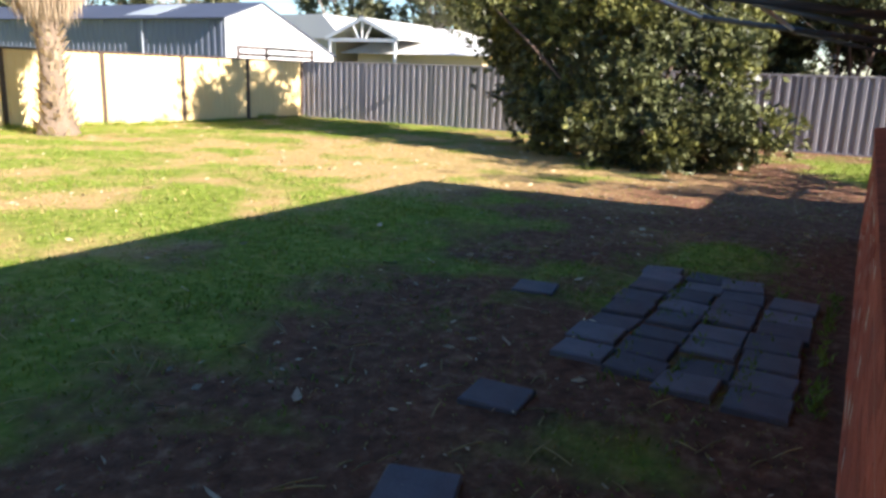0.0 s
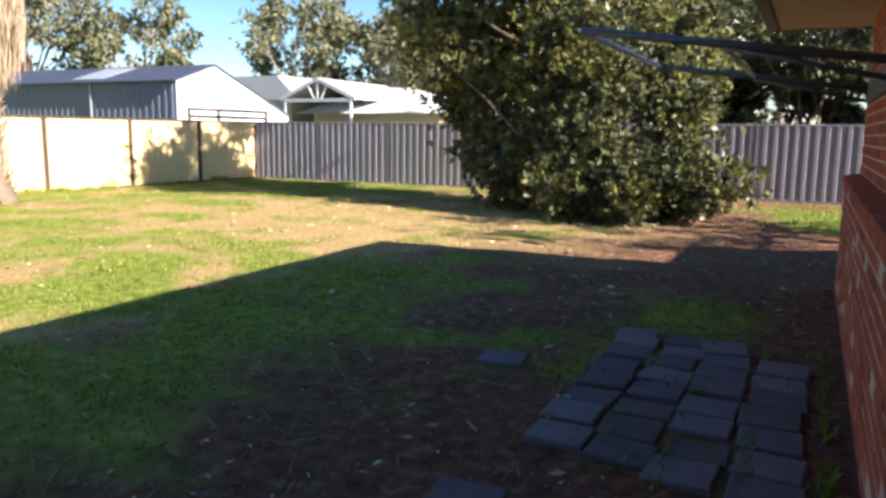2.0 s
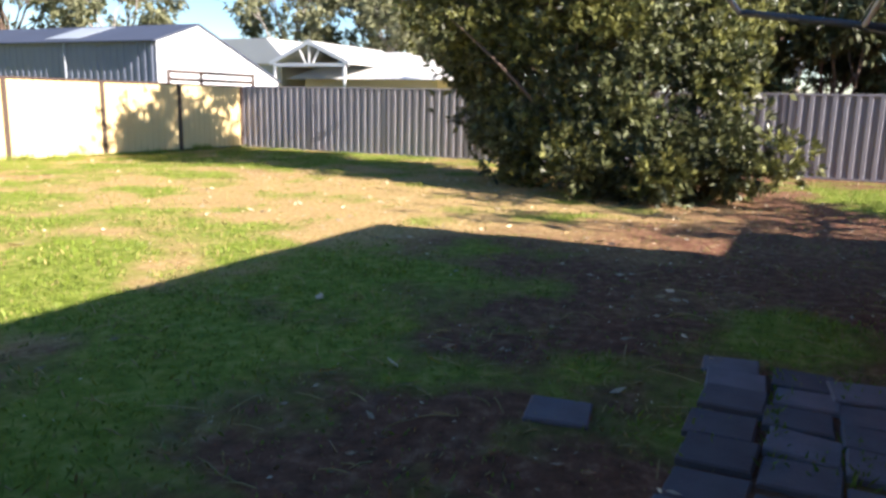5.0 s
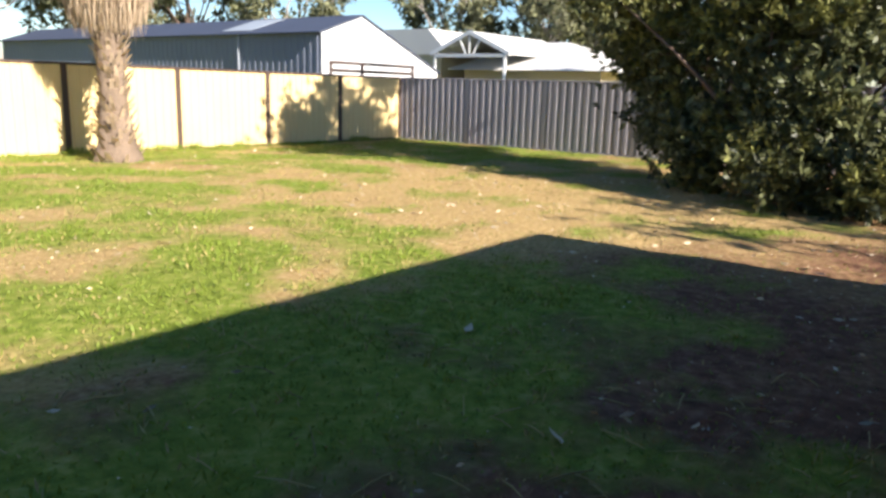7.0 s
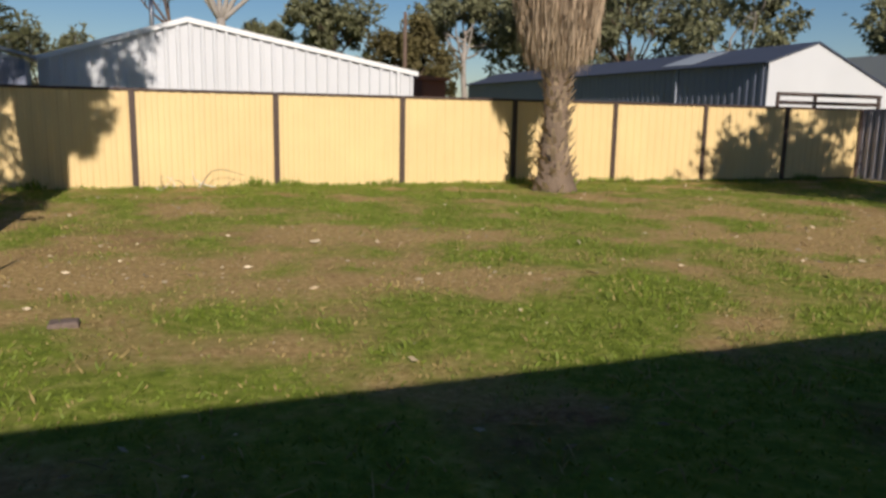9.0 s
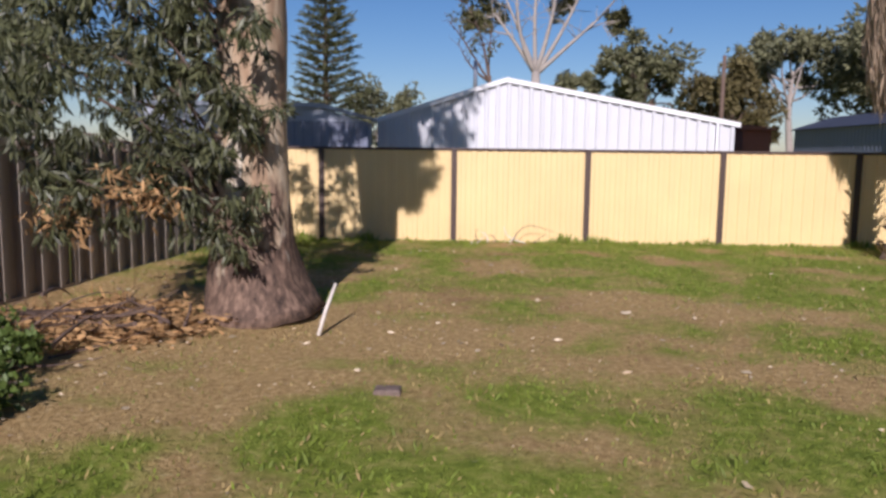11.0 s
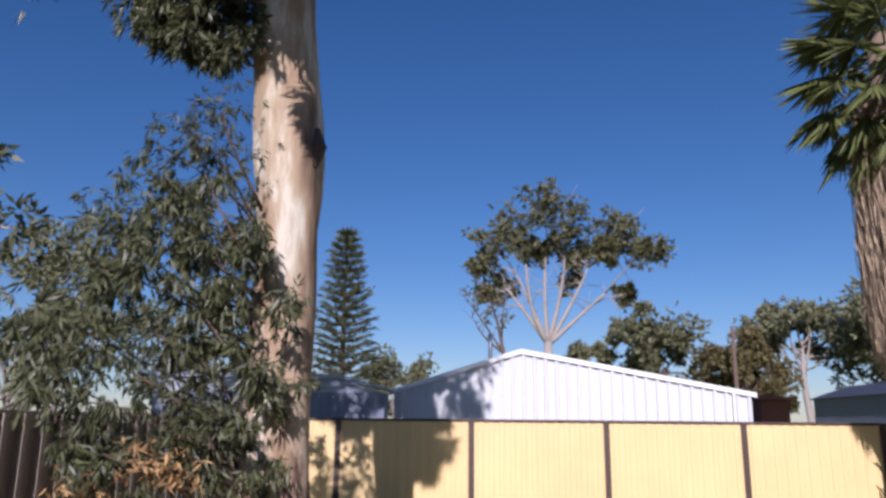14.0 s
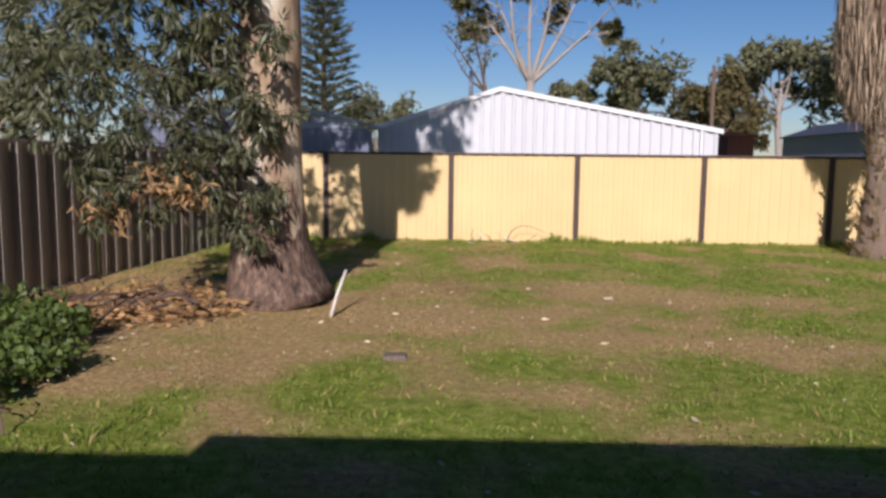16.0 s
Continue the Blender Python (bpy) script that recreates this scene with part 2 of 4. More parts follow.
class Shape:
    """Gathers corners and faces of one mesh."""

    def __init__(self):
        self.v, self.f = [], []

    def face(self, *corners):
        k = len(self.v)
        self.v += [tuple(c) for c in corners]
        self.f.append(tuple(range(k, k + len(corners))))
        return self

    def box(self, lo, hi, cut=0.0):
        """A box, with its upright edges and rims cut by that much."""
        k = len(self.v)
        (a, b, c), (d, e, g) = lo, hi
        if cut:
            rings = []
            for z, s in ((c, cut), (c + cut, 0.0), (g - cut, 0.0), (g, cut)):
                rings.append([(a + s, b + s, z), (d - s, b + s, z), (d - s, e - s, z), (a + s, e - s, z)])
            for r in rings:
                self.v += r
            for i in range(3):
                for j in range(4):
                    self.f.append((k + 4 * i + j, k + 4 * i + (j + 1) % 4, k + 4 * i + 4 + (j + 1) % 4, k + 4 * i + 4 + j))
            self.f += [(k + 3, k + 2, k + 1, k), (k + 12, k + 13, k + 14, k + 15)]
            return self
        self.v += [(a, b, c), (d, b, c), (d, e, c), (a, e, c), (a, b, g), (d, b, g), (d, e, g), (a, e, g)]
        self.f += [tuple(k + i for i in q) for q in ((3, 2, 1, 0), (4, 5, 6, 7), (0, 1, 5, 4), (1, 2, 6, 5), (2, 3, 7, 6), (3, 0, 4, 7))]
        return self

    def tube(self, points, radii, sides=8, rough=0.0):
        k = len(self.v)
        points = [Vector(p) for p in points]
        for i, p in enumerate(points):
            way = (points[min(i + 1, len(points) - 1)] - points[max(i - 1, 0)]).normalized()
            side = way.orthogonal().normalized() if i == 0 else (side - way * side.dot(way)).normalized()
            up = way.cross(side)
            for j in range(sides):
                a = 2 * math.pi * j / sides
                r = radii[i] * (1 + rough * (noise.noise(p * 1.3 + Vector((math.cos(a), math.sin(a), 0)) * 1.5)))
                self.v.append(tuple(p + side * math.cos(a) * r + up * math.sin(a) * r))
        for i in range(len(points) - 1):
            for j in range(sides):
                a, b = k + i * sides + j, k + i * sides + (j + 1) % sides
                self.f.append((a, b, b + sides, a + sides))
        self.f += [tuple(k + j for j in reversed(range(sides))), tuple(k + (len(points) - 1) * sides + j for j in range(sides))]
        return self

    def slab(self, outline, axis, near, far):
        """A flat outline of (a, b) pushed along an axis from near to far."""
        put = {"x": lambda a, b, w: (w, a, b), "y": lambda a, b, w: (a, w, b), "z": lambda a, b, w: (a, b, w)}[axis]
        k, c = len(self.v), len(outline)
        self.v += [put(a, b, near) for a, b in outline] + [put(a, b, far) for a, b in outline]
        self.f += [tuple(k + i for i in range(c)), tuple(k + c + i for i in reversed(range(c)))]
        self.f += [(k + i, k + c + i, k + c + (i + 1) % c, k + (i + 1) % c) for i in range(c)]
        return self


def mesh_of(shape, name, mat, smooth=False):
    me = bpy.data.meshes.new(name)
    me.from_pydata(shape.v, [], shape.f)
    me.materials.append(mat)
    if smooth:
        me.polygons.foreach_set("use_smooth", [True] * len(me.polygons))
    me.update()
    return me


def part(name, shape, mat, parent, label="", smooth=False):
    ob = new(name, mesh_of(shape, name, mat, smooth))
    if parent is not None:
        ob.parent = parent
    return tagged(ob, label)


def thing(name, label, category, group="", kind="", at=(0, 0, 0)):
    ob = new(name)
    ob.location = at
    return tagged(ob, label, category, group, kind)


def leaves(name, places, ways, lengths, widths, mat, parent, label="", kind=""):
    """Many small folded leaves in one mesh: each a lozenge from its stalk along its way."""
    c = len(places)
    ways = ways / np.linalg.norm(ways, axis=1, keepdims=True)
    side = np.cross(ways, RNG.normal(size=(c, 3)))
    side /= np.linalg.norm(side, axis=1, keepdims=True)
    lift = np.cross(side, ways)
    L, W = lengths[:, None], widths[:, None]
    v = np.stack([places, places + ways * L * 0.45 + side * W * 0.5 + lift * W * 0.12, places + ways * L, places + ways * L * 0.45 - side * W * 0.5 + lift * W * 0.12], 1)
    me = bpy.data.meshes.new(name)
    me.vertices.add(4 * c)
    me.vertices.foreach_set("co", v.reshape(-1))
    me.loops.add(4 * c)
    me.loops.foreach_set("vertex_index", np.arange(4 * c))
    me.polygons.add(c)
    me.polygons.foreach_set("loop_start", np.arange(0, 4 * c, 4))
    me.polygons.foreach_set("loop_total", np.full(c, 4))
    me.materials.append(mat)
    me.update(calc_edges=True)
    ob = new(name, me)
    if parent is not None:
        ob.parent = parent
    return tagged(ob, label, kind=kind)


def clumps(centres, radii, each, flat=0.8, hollow=0.45):
    """Points in uneven ellipsoid clumps, more of them towards the outside."""
    out, owner = [], []
    for i, (c, r) in enumerate(zip(centres, radii)):
        d = RNG.normal(size=(each, 3))
        d /= np.linalg.norm(d, axis=1, keepdims=True)
        s = (hollow + (1 - hollow) * RNG.random(each) ** 0.6)[:, None]
        out.append(np.array(c) + d * s * r * np.array([1, 1, flat]) * (1 + 0.25 * RNG.normal(size=(each, 1))))
        owner += [i] * each
    return np.concatenate(out), np.array(owner)


def sprays(centres, radii, each, leaves_each, spread, droop, hollow=0.1):
    """Twigs that end in a fan of leaves: stalk points and ways of all the leaves."""
    tips, owner = clumps(centres, radii, each, 0.9, hollow)
    out = tips - np.array(centres)[owner]
    out /= np.linalg.norm(out, axis=1, keepdims=True) + 1e-6
    out = out + RNG.normal(size=out.shape) * 0.45 - np.array([0, 0, droop])
    p = np.repeat(tips, leaves_each, 0) + RNG.normal(size=(len(tips) * leaves_each, 3)) * 0.02
    w = np.repeat(out / np.linalg.norm(out, axis=1, keepdims=True), leaves_each, 0) + RNG.normal(size=p.shape) * spread
    return p, w, np.repeat(owner, leaves_each)


def broken(spots, pieces, size):
    """Breaks each (centre, radius) into smaller ragged clumps inside it."""
    out = []
    for c, r in spots:
        for _ in range(pieces):
            d = RNG.normal(size=3)
            d *= r * (0.35 + 0.65 * RNG.random()) / np.linalg.norm(d)
            out.append((tuple(np.array(c) + d), r * size * (0.6 + 0.8 * RNG.random())))
    return out


# ---- ground ----


def soft(value, low, high):
    return np.clip((value - low) / (high - low), 0, 1)


def blot(x, y, cx, cy, rx, ry):
    return np.exp(-(((x - cx) / rx) ** 2 + ((y - cy) / ry) ** 2))


def cloud(x, y, scale, seed):
    p = np.zeros(np.shape(x))
    for i, (px, py) in enumerate(zip(np.ravel(x), np.ravel(y))):
        p.flat[i] = noise.fractal(Vector((px * scale, py * scale, seed)), 0.8, 2.0, 3)
    return p


def rise(x, y):
    """The lawn climbs a little towards the back fence and falls again to its right-hand corner."""
    a, b = soft(y, 5.5, 11.5), 1 - soft(x, 5.0, 11.0)
    return 0.055 * a * a * (3 - 2 * a) * b * (1 - soft(y, 13.0, 30.0)) * soft(x, -40.0, -10.0)


def turf_cover(x, y, rag):
    """How much turf grows at a place: 0 bare, 1 lush."""
    c = 0.76 + 0.0 * x
    c = c - 0.75 * soft(-y, 0.3, 1.6) * soft(x, -6.5, -4.5)
    c = c - 0.55 * soft(x, 2.2, 4.5) * (1 - soft(y, 3.0, 6.5)) - 0.45 * blot(x, y, 7.0, 5.5, 2.6, 3.0)
    c = c - 0.6 * blot(x, y, -4.2, 4.6, 2.1, 2.1) - 0.58 * blot(x, y, -2.0, 5.2, 2.5, 1.6) - 0.4 * blot(x, y, 0.3, 6.8, 1.6, 0.9) - 0.4 * blot(x, y, -2.4, 9.0, 2.2, 1.6)
    c = c - 0.2 * blot(x, y, -1.2, 2.6, 0.7, 0.3) - 0.3 * blot(x, y, 5.4, 9.0, 1.6, 1.2) - 0.6 * blot(x, y, -6.5, 5.0, 1.6, 3.5)
    c = c + 0.95 * blot(x, y, 1.8, -2.8, 0.8, 0.5) + 0.7 * blot(x, y, 0.5, -2.3, 1.1, 0.18) + 0.35 * blot(x, y, 2.4, 0.2, 0.8, 0.6)
    c = c + 1.5 * blot(x, y, 11.3, -3.4, 3.0, 1.5) + 0.3 * blot(x, y, -1.6, 0.3, 1.5, 0.8)
    return np.clip(c + 0.85 * rag, 0, 1)


def sand_cover(x, y, rag):
    s = 0.95 * blot(x, y, 6.6, 0.8, 3.2, 2.4) + 0.5 * blot(x, y, -3.8, 4.0, 2.6, 2.2) + 0.8 * soft(y, 0.5, 1.6) + 0.3 * blot(x, y, 5, 6, 4, 3)
    return np.clip(s + 0.35 * rag, 0, 1)


def steps(lo, hi, fine):
    inner = list(np.arange(lo, hi + fine / 2, fine))
    outer = [2, 5, 10, 20, 40, 80, 200, 600, 1500]
    return [lo - o for o in reversed(outer)] + inner + [hi + o for o in outer]


def build_ground():
    xs, ys = steps(-8.0, 16.0, 0.15), steps(-5.5, 13.0, 0.15)
    gx, gy = np.meshgrid(np.array(xs), np.array(ys))
    rag, rag2 = cloud(gx, gy, 0.9, 3.1), cloud(gx, gy, 0.7, 9.4)
    near = (gx > -7) & (gx < 14.4) & (gy > -5) & (gy < 11.9)
    gz = np.where(near, 0.018 * cloud(gx, gy, 1.6, 1.7) - 0.004, -0.004) + rise(gx, gy)
    me = bpy.data.meshes.new("ground")
    w, h = len(xs), len(ys)
    idx = np.arange(w * h).reshape(h, w)
    quads = np.stack([idx[:-1, :-1], idx[:-1, 1:], idx[1:, 1:], idx[1:, :-1]], -1).reshape(-1, 4)
    me.from_pydata(np.stack([gx, gy, gz], -1).reshape(-1, 3).tolist(), [], quads.tolist())
    for name, values in (("cover", turf_cover(gx, gy, rag)), ("sand", sand_cover(gx, gy, rag2))):
        me.attributes.new(name, "FLOAT", "POINT").data.foreach_set("value", values.reshape(-1))
    me.materials.append(M_GROUND)
    me.polygons.foreach_set("use_smooth", [True] * len(me.polygons))
    tagged(new("ground", me), "patchy lawn with bare brown soil and leaf litter", "ground", kind="structure")


build_ground()

# ---- fences ----
FENCE_H = 1.72


def sheet_profile(length, pitch, depth, top, foot):
    """One ribbed sheet: (along, out) corners of its trapezium ribs."""
    pts, a = [], 0.0
    while a < length - 1e-6:
        for s, o in ((0.0, 0.0), (top, 0.0), (top + foot, depth), (pitch - foot, depth)):
            if a + s < length:
                pts.append((a + s, o))
        a += pitch
    pts.append((length, 0.0))
    return pts


def ribbed_sheet(place, length, z0, z1, pitch=0.19, depth=0.032, flat=0.07, slope=0.025):
    """A ribbed sheet of steel; place(along, out, z) gives the corner in the world."""
    s = Shape()
    pts = sheet_profile(length, pitch, depth, flat, slope)
    for (a, o), (b, q) in zip(pts, pts[1:]):
        s.face(place(a, o, z0), place(b, q, z0), place(b, q, z1), place(a, o, z1))
    return s


def build_fence(name, label, start, way, inside, count, spacing, sheet_mat, frame_mat, group, ribs, first=0.0):
    """Posts, rails and ribbed sheets from start along way; inside is the side that faces the yard."""
    fence = thing(name, label, "fence", group)
    start, way, inside = Vector(start), Vector(way), Vector(inside)

    def place(a, o, z):
        return tuple(start + way * a + inside * o + Vector((0, 0, z)))

    def bar(a0, a1, o0, o1, z0, z1):
        s = Shape()
        p, q = Vector(place(a0, o0, z0)), Vector(place(a1, o1, z1))
        return s.box((min(p.x, q.x), min(p.y, q.y), z0), (max(p.x, q.x), max(p.y, q.y), z1), 0.004)

    for i in range(count + 1):
        a, half = first + i * spacing, 0.05 if frame_mat is M_BROWN else 0.026
        part("post", bar(a - half, a + half, -0.03, 0.03, 0.0, FENCE_H - 0.005), frame_mat, fence)
    for i in range(count):
        a = first + i * spacing + 0.027
        part("panel", ribbed_sheet(lambda u, o, z: place(a + u, o - ribs[1] / 2, z), spacing - 0.054, 0.03, FENCE_H - 0.03, *ribs), sheet_mat, fence)
        part("top_rail", bar(a, a + spacing - 0.054, -0.024, 0.024, FENCE_H - 0.045, FENCE_H), frame_mat, fence)
        part("bottom_rail", bar(a, a + spacing - 0.054, -0.022, 0.022, 0.0, 0.045), frame_mat, fence)
    return fence


POST = 2.38
build_fence("back_fence", "cream ribbed steel fence with dark brown posts and rails", (-7.14, 12.0, 0), (1, 0, 0), (0, -1, 0), 9, POST, M_CREAM, M_BROWN, "boundary fences", (0.19, 0.014, 0.085, 0.012))
build_fence("side_fence_right", "pale grey deeply ribbed steel fence", (14.35, 11.95, 0), (0, -1, 0), (-1, 0, 0), 9, POST, M_GREY, M_GREY, "boundary fences", (0.21, 0.045, 0.075, 0.03))
left_fence = build_fence("side_fence_left", "weathered grey ribbed steel fence", (-6.25, 11.93, 0), (0, -1, 0), (1, 0, 0), 7, POST, M_DARKGREY, M_DARKGREY, "boundary fences", (0.30, 0.07, 0.17, 0.03))
# the left fence runs a little off square, so that its ribs catch the sun
skew = Matrix.Rotation(radians(-7.0), 3, "Z")
left_fence.location = Vector((-6.25, 11.93, 0)) - skew @ Vector((-6.25, 11.93, 0))
left_fence.rotation_euler = (0, 0, radians(-7.0))

# ---- the brick house ----
WALL_Y, UPPER_Y, WALL_X0, WALL_X1 = -3.78, -3.90, -3.9, 3.8
EAVE_Z, EAVE_Y = 2.5, -3.1


def build_house():
    house = thing("house", "red brick house with brown gutters and a low eave", "house")
    s = Shape().box((WALL_X0, -4.03, 0), (WALL_X1, WALL_Y - 0.002, 1.06))
    part("lower_wall", s, M_MORTAR, house)
    win0, win1, sill, head = -2.4, -0.5, 1.06, 2.2
    s = Shape().box((win1, UPPER_Y - 0.2, 1.06), (WALL_X1 - 0.02, UPPER_Y - 0.003, EAVE_Z))
    s.box((WALL_X0, UPPER_Y - 0.2, 1.06), (win0, UPPER_Y - 0.003, EAVE_Z)).box((win0, UPPER_Y - 0.2, head), (win1, UPPER_Y - 0.003, EAVE_Z))
    upper = part("upper_wall", s, M_MORTAR, house)
    for lo, hi in (((WALL_X1 - 0.23, -11.0, 0), (WALL_X1, -4.1, EAVE_Z)), ((WALL_X0, -7.0, 0), (WALL_X0 + 0.23, -4.1, EAVE_Z))):
        part("end_wall", Shape().box(lo, hi), M_BRICKS, house)
    s = Shape().box((-12, -7.2, 0), (WALL_X0 + 0.23, -7.0, EAVE_Z)).box((WALL_X1, -7.4, 0), (5.3, -7.2, EAVE_Z)).box((5.1, -15, 0), (5.3, -7.4, EAVE_Z)).box((-12, -15, 0), (-11.8, -7.2, EAVE_Z)).box((-12, -15.2, 0), (5.3, -15, EAVE_Z))
    part("main_wall", s, M_BRICKS, house)
    window = part("window", Shape().box((win0, UPPER_Y - 0.13, sill), (win1, UPPER_Y - 0.12, head)), glass, house, "dark window with a white frame")
    for lo, hi in (((win0, sill), (win0 + 0.05, head)), ((win1 - 0.05, sill), (win1, head)), ((win0 + 0.05, sill), (win1 - 0.05, sill + 0.05)),
                   ((win0 + 0.05, head - 0.05), (win1 - 0.05, head)), (((win0 + win1) / 2 - 0.025, sill + 0.05), ((win0 + win1) / 2 + 0.025, head - 0.05))):
        part("window_frame", Shape().box((lo[0], UPPER_Y - 0.118, lo[1]), (hi[0], UPPER_Y - 0.07, hi[1]), 0.004), M_WINDOW, window)
    # roof: two sheets over the front room, a lower porch strip, and the main roof behind
    front = Shape().slab([(EAVE_Y, EAVE_Z), (EAVE_Y, EAVE_Z + 0.06), (-7.5, EAVE_Z + 0.9), (-11.5, EAVE_Z + 0.06), (-11.5, EAVE_Z), (-7.5, EAVE_Z)], "x", -4.0, 4.05)
    part("roof", front, M_TILE, house)
    part("soffit", Shape().box((-3.99, -7.0, EAVE_Z - 0.02), (4.04, EAVE_Y - 0.02, EAVE_Z - 0.004)), M_SOFFIT, house, "beige eave lining")
    part("gutter", Shape().box((-4.0, EAVE_Y, EAVE_Z - 0.03), (4.05, EAVE_Y + 0.1, EAVE_Z + 0.1), 0.01), M_FASCIA, house)
    part("barge_board", Shape().box((4.05, -11.5, EAVE_Z - 0.03), (4.08, EAVE_Y, EAVE_Z + 0.14), 0.005), M_FASCIA, house)
    porch = Shape().slab([(-3.38, EAVE_Z), (-3.38, EAVE_Z + 0.06), (-7.5, EAVE_Z + 0.8), (-7.5, EAVE_Z)], "x", -12.3, -4.01)
    part("porch_roof", porch, M_TILE, house)
    part("gutter", Shape().box((-12.3, -3.37, EAVE_Z - 0.03), (-4.01, -3.28, EAVE_Z + 0.1), 0.01), M_FASCIA, house)
    for x in (-11.8, -8.2):
        part("porch_post", Shape().box((x - 0.05, -3.6, 0), (x + 0.05, -3.5, EAVE_Z), 0.006), M_FASCIA, house)
    main = Shape().slab([(-6.75, EAVE_Z + 0.004), (-6.75, EAVE_Z + 0.1), (-11, EAVE_Z + 1.6), (-15.7, EAVE_Z + 0.1), (-15.7, EAVE_Z + 0.004)], "x", 4.09, 5.8)
    main.slab([(-7.6, EAVE_Z + 0.92), (-11, EAVE_Z + 1.6), (-15.7, EAVE_Z + 0.1), (-11.6, EAVE_Z + 0.1)], "x", -12.3, 4.08)
    part("main_roof", main, M_TILE, house)
    return house, upper, (win0, win1, sill, head)


HOUSE, UPPER_WALL, WINDOW = build_house()


# ---- paving ----
PAVE = 0.295


def paver_mesh():
    return mesh_of(Shape().box((0, 0, 0), (PAVE - 0.03, PAVE - 0.005, 0.05), 0.008), "paver", M_PAVER)


def build_paving():
    me = paver_mesh()
    paving = thing("paved_path", "sunken dark concrete pavers with grass in the joints", "paving")
    for i in range(8):
        for j in range(4):
            if j == 3 and i == 7:
                continue
            ob = new("paver", me)
            ob.parent = paving
            ob.location = (-0.97 - 0.09 * j + i * 0.30 + 0.03 * math.sin(3 * j) + RNG.normal() * 0.016, -2.62 - j * 0.315 + RNG.normal() * 0.014, -0.03 + 0.018 * RNG.random())
            ob.rotation_euler = (RNG.normal() * 0.03, RNG.normal() * 0.03, RNG.normal() * 0.045)
    for x, y, turn in ((0.06, -1.96, 0.18), (-1.8, -2.51, 0.06), (-2.66, -2.64, 0.3)):
        ob = tagged(new("loose_paver", me), "single square concrete paver lying on bare soil", "paver", "loose pavers")
        ob.location, ob.rotation_euler = (x, y, -0.026), (0.02, -0.015, turn)


build_paving()


# ---- folding clothesline on the house wall ----
def build_clothesline():
    line = thing("clothesline", "fold-down steel clothesline frame fixed to the brick wall", "clothesline")
    z0, z1, y0, y1, x0, x1 = 1.86, 2.09, UPPER_Y + 0.03, -2.14, 0.5, 3.2
    high = lambda y: z0 + (z1 - z0) * (y - y0) / (y1 - y0)
    part("wall_plate", Shape().box((x0 - 0.1, UPPER_Y, z0 - 0.12), (x1, y0, z0 + 0.05), 0.005), M_DARKSTEEL, line)
    for x in (x0, x1):
        part("arm", Shape().tube([(x, y0, z0), (x, y1, z1)], [0.026, 0.026]), M_DARKSTEEL, line, smooth=True)
        part("brace", Shape().tube([(x, y0, z0 - 0.1), (x, y0 + 0.9, high(y0 + 0.9) - 0.02)], [0.016, 0.016]), M_DARKSTEEL, line, smooth=True)
    for y, r in ((y1, 0.02), (-2.97, 0.018)):
        part("cross_bar", Shape().tube([(x0, y, high(y)), (x1, y, high(y))], [r, r]), M_FRAME, line, smooth=True)
    for i in range(6):
        y = -3.4 + i * 0.23
        part("cord", Shape().tube([(x0, y, high(y) + 0.02), ((x0 + x1) / 2, y, high(y)), (x1, y, high(y) + 0.02)], [0.0025] * 3, 5), M_FRAME, line)


build_clothesline()


# ---- sheds and houses beyond the fences ----
def build_white_shed():
    shed = thing("white_shed", "white ribbed steel gable shed behind the fence", "shed")
    y, x0, xp, x1, e0, zp, e1 = 16.0, -4.2, -1.25, 3.97, 2.36, 3.3, 2.36
    top = lambda x: e0 + (zp - e0) * (x - x0) / (xp - x0) if x < xp else zp + (e1 - zp) * (x - xp) / (x1 - xp)
    s, pitch = Shape(), 0.255
    a = x0
    while a < x1 - 0.01:
        for u, v, o, q in ((0, 0.155, 0, 0), (0.155, 0.17, 0, 0.05), (0.17, 0.24, 0.05, 0.05), (0.24, 0.255, 0.05, 0)):
            b, c = min(a + u, x1), min(a + v, x1)
            s.face((b, y - o, 0), (c, y - q, 0), (c, y - q, top(c)), (b, y - o, top(b)))
        a += pitch
    part("gable_wall", s, M_WHITE, shed)
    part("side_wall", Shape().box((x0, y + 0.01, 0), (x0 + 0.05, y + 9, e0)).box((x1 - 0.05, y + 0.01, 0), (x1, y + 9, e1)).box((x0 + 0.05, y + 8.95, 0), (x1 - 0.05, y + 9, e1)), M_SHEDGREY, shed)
    for a, b in (((x0 - 0.12, e0 - 0.03), (xp, zp)), ((xp, zp), (x1 + 0.1, e1 - 0.02))):
        part("roof", Shape().slab([(a[0], a[1] + 0.01), (b[0], b[1] + 0.01), (b[0], b[1] + 0.05), (a[0], a[1] + 0.05)], "y", y - 0.02, y + 9.1), M_ROOFBLUE, shed)
        part("capping", Shape().slab([(a[0], a[1] - 0.05), (b[0], b[1] - 0.05), (b[0], b[1] + 0.06), (a[0], a[1] + 0.06)], "y", y - 0.085, y - 0.055), M_CAPPING, shed, "white folded trim")
    part("flue", Shape().tube([(-1.95, y + 1.0, 2.98), (-1.95, y + 1.0, 3.85)], [0.05, 0.05], 8), M_STEEL, shed, "thin steel flue pipe", smooth=True)
    part("downpipe", Shape().tube([(x1 - 0.42, y - 0.09, 0), (x1 - 0.42, y - 0.09, e1 + 0.02)], [0.03, 0.03]), M_CAPPING, shed, smooth=True)


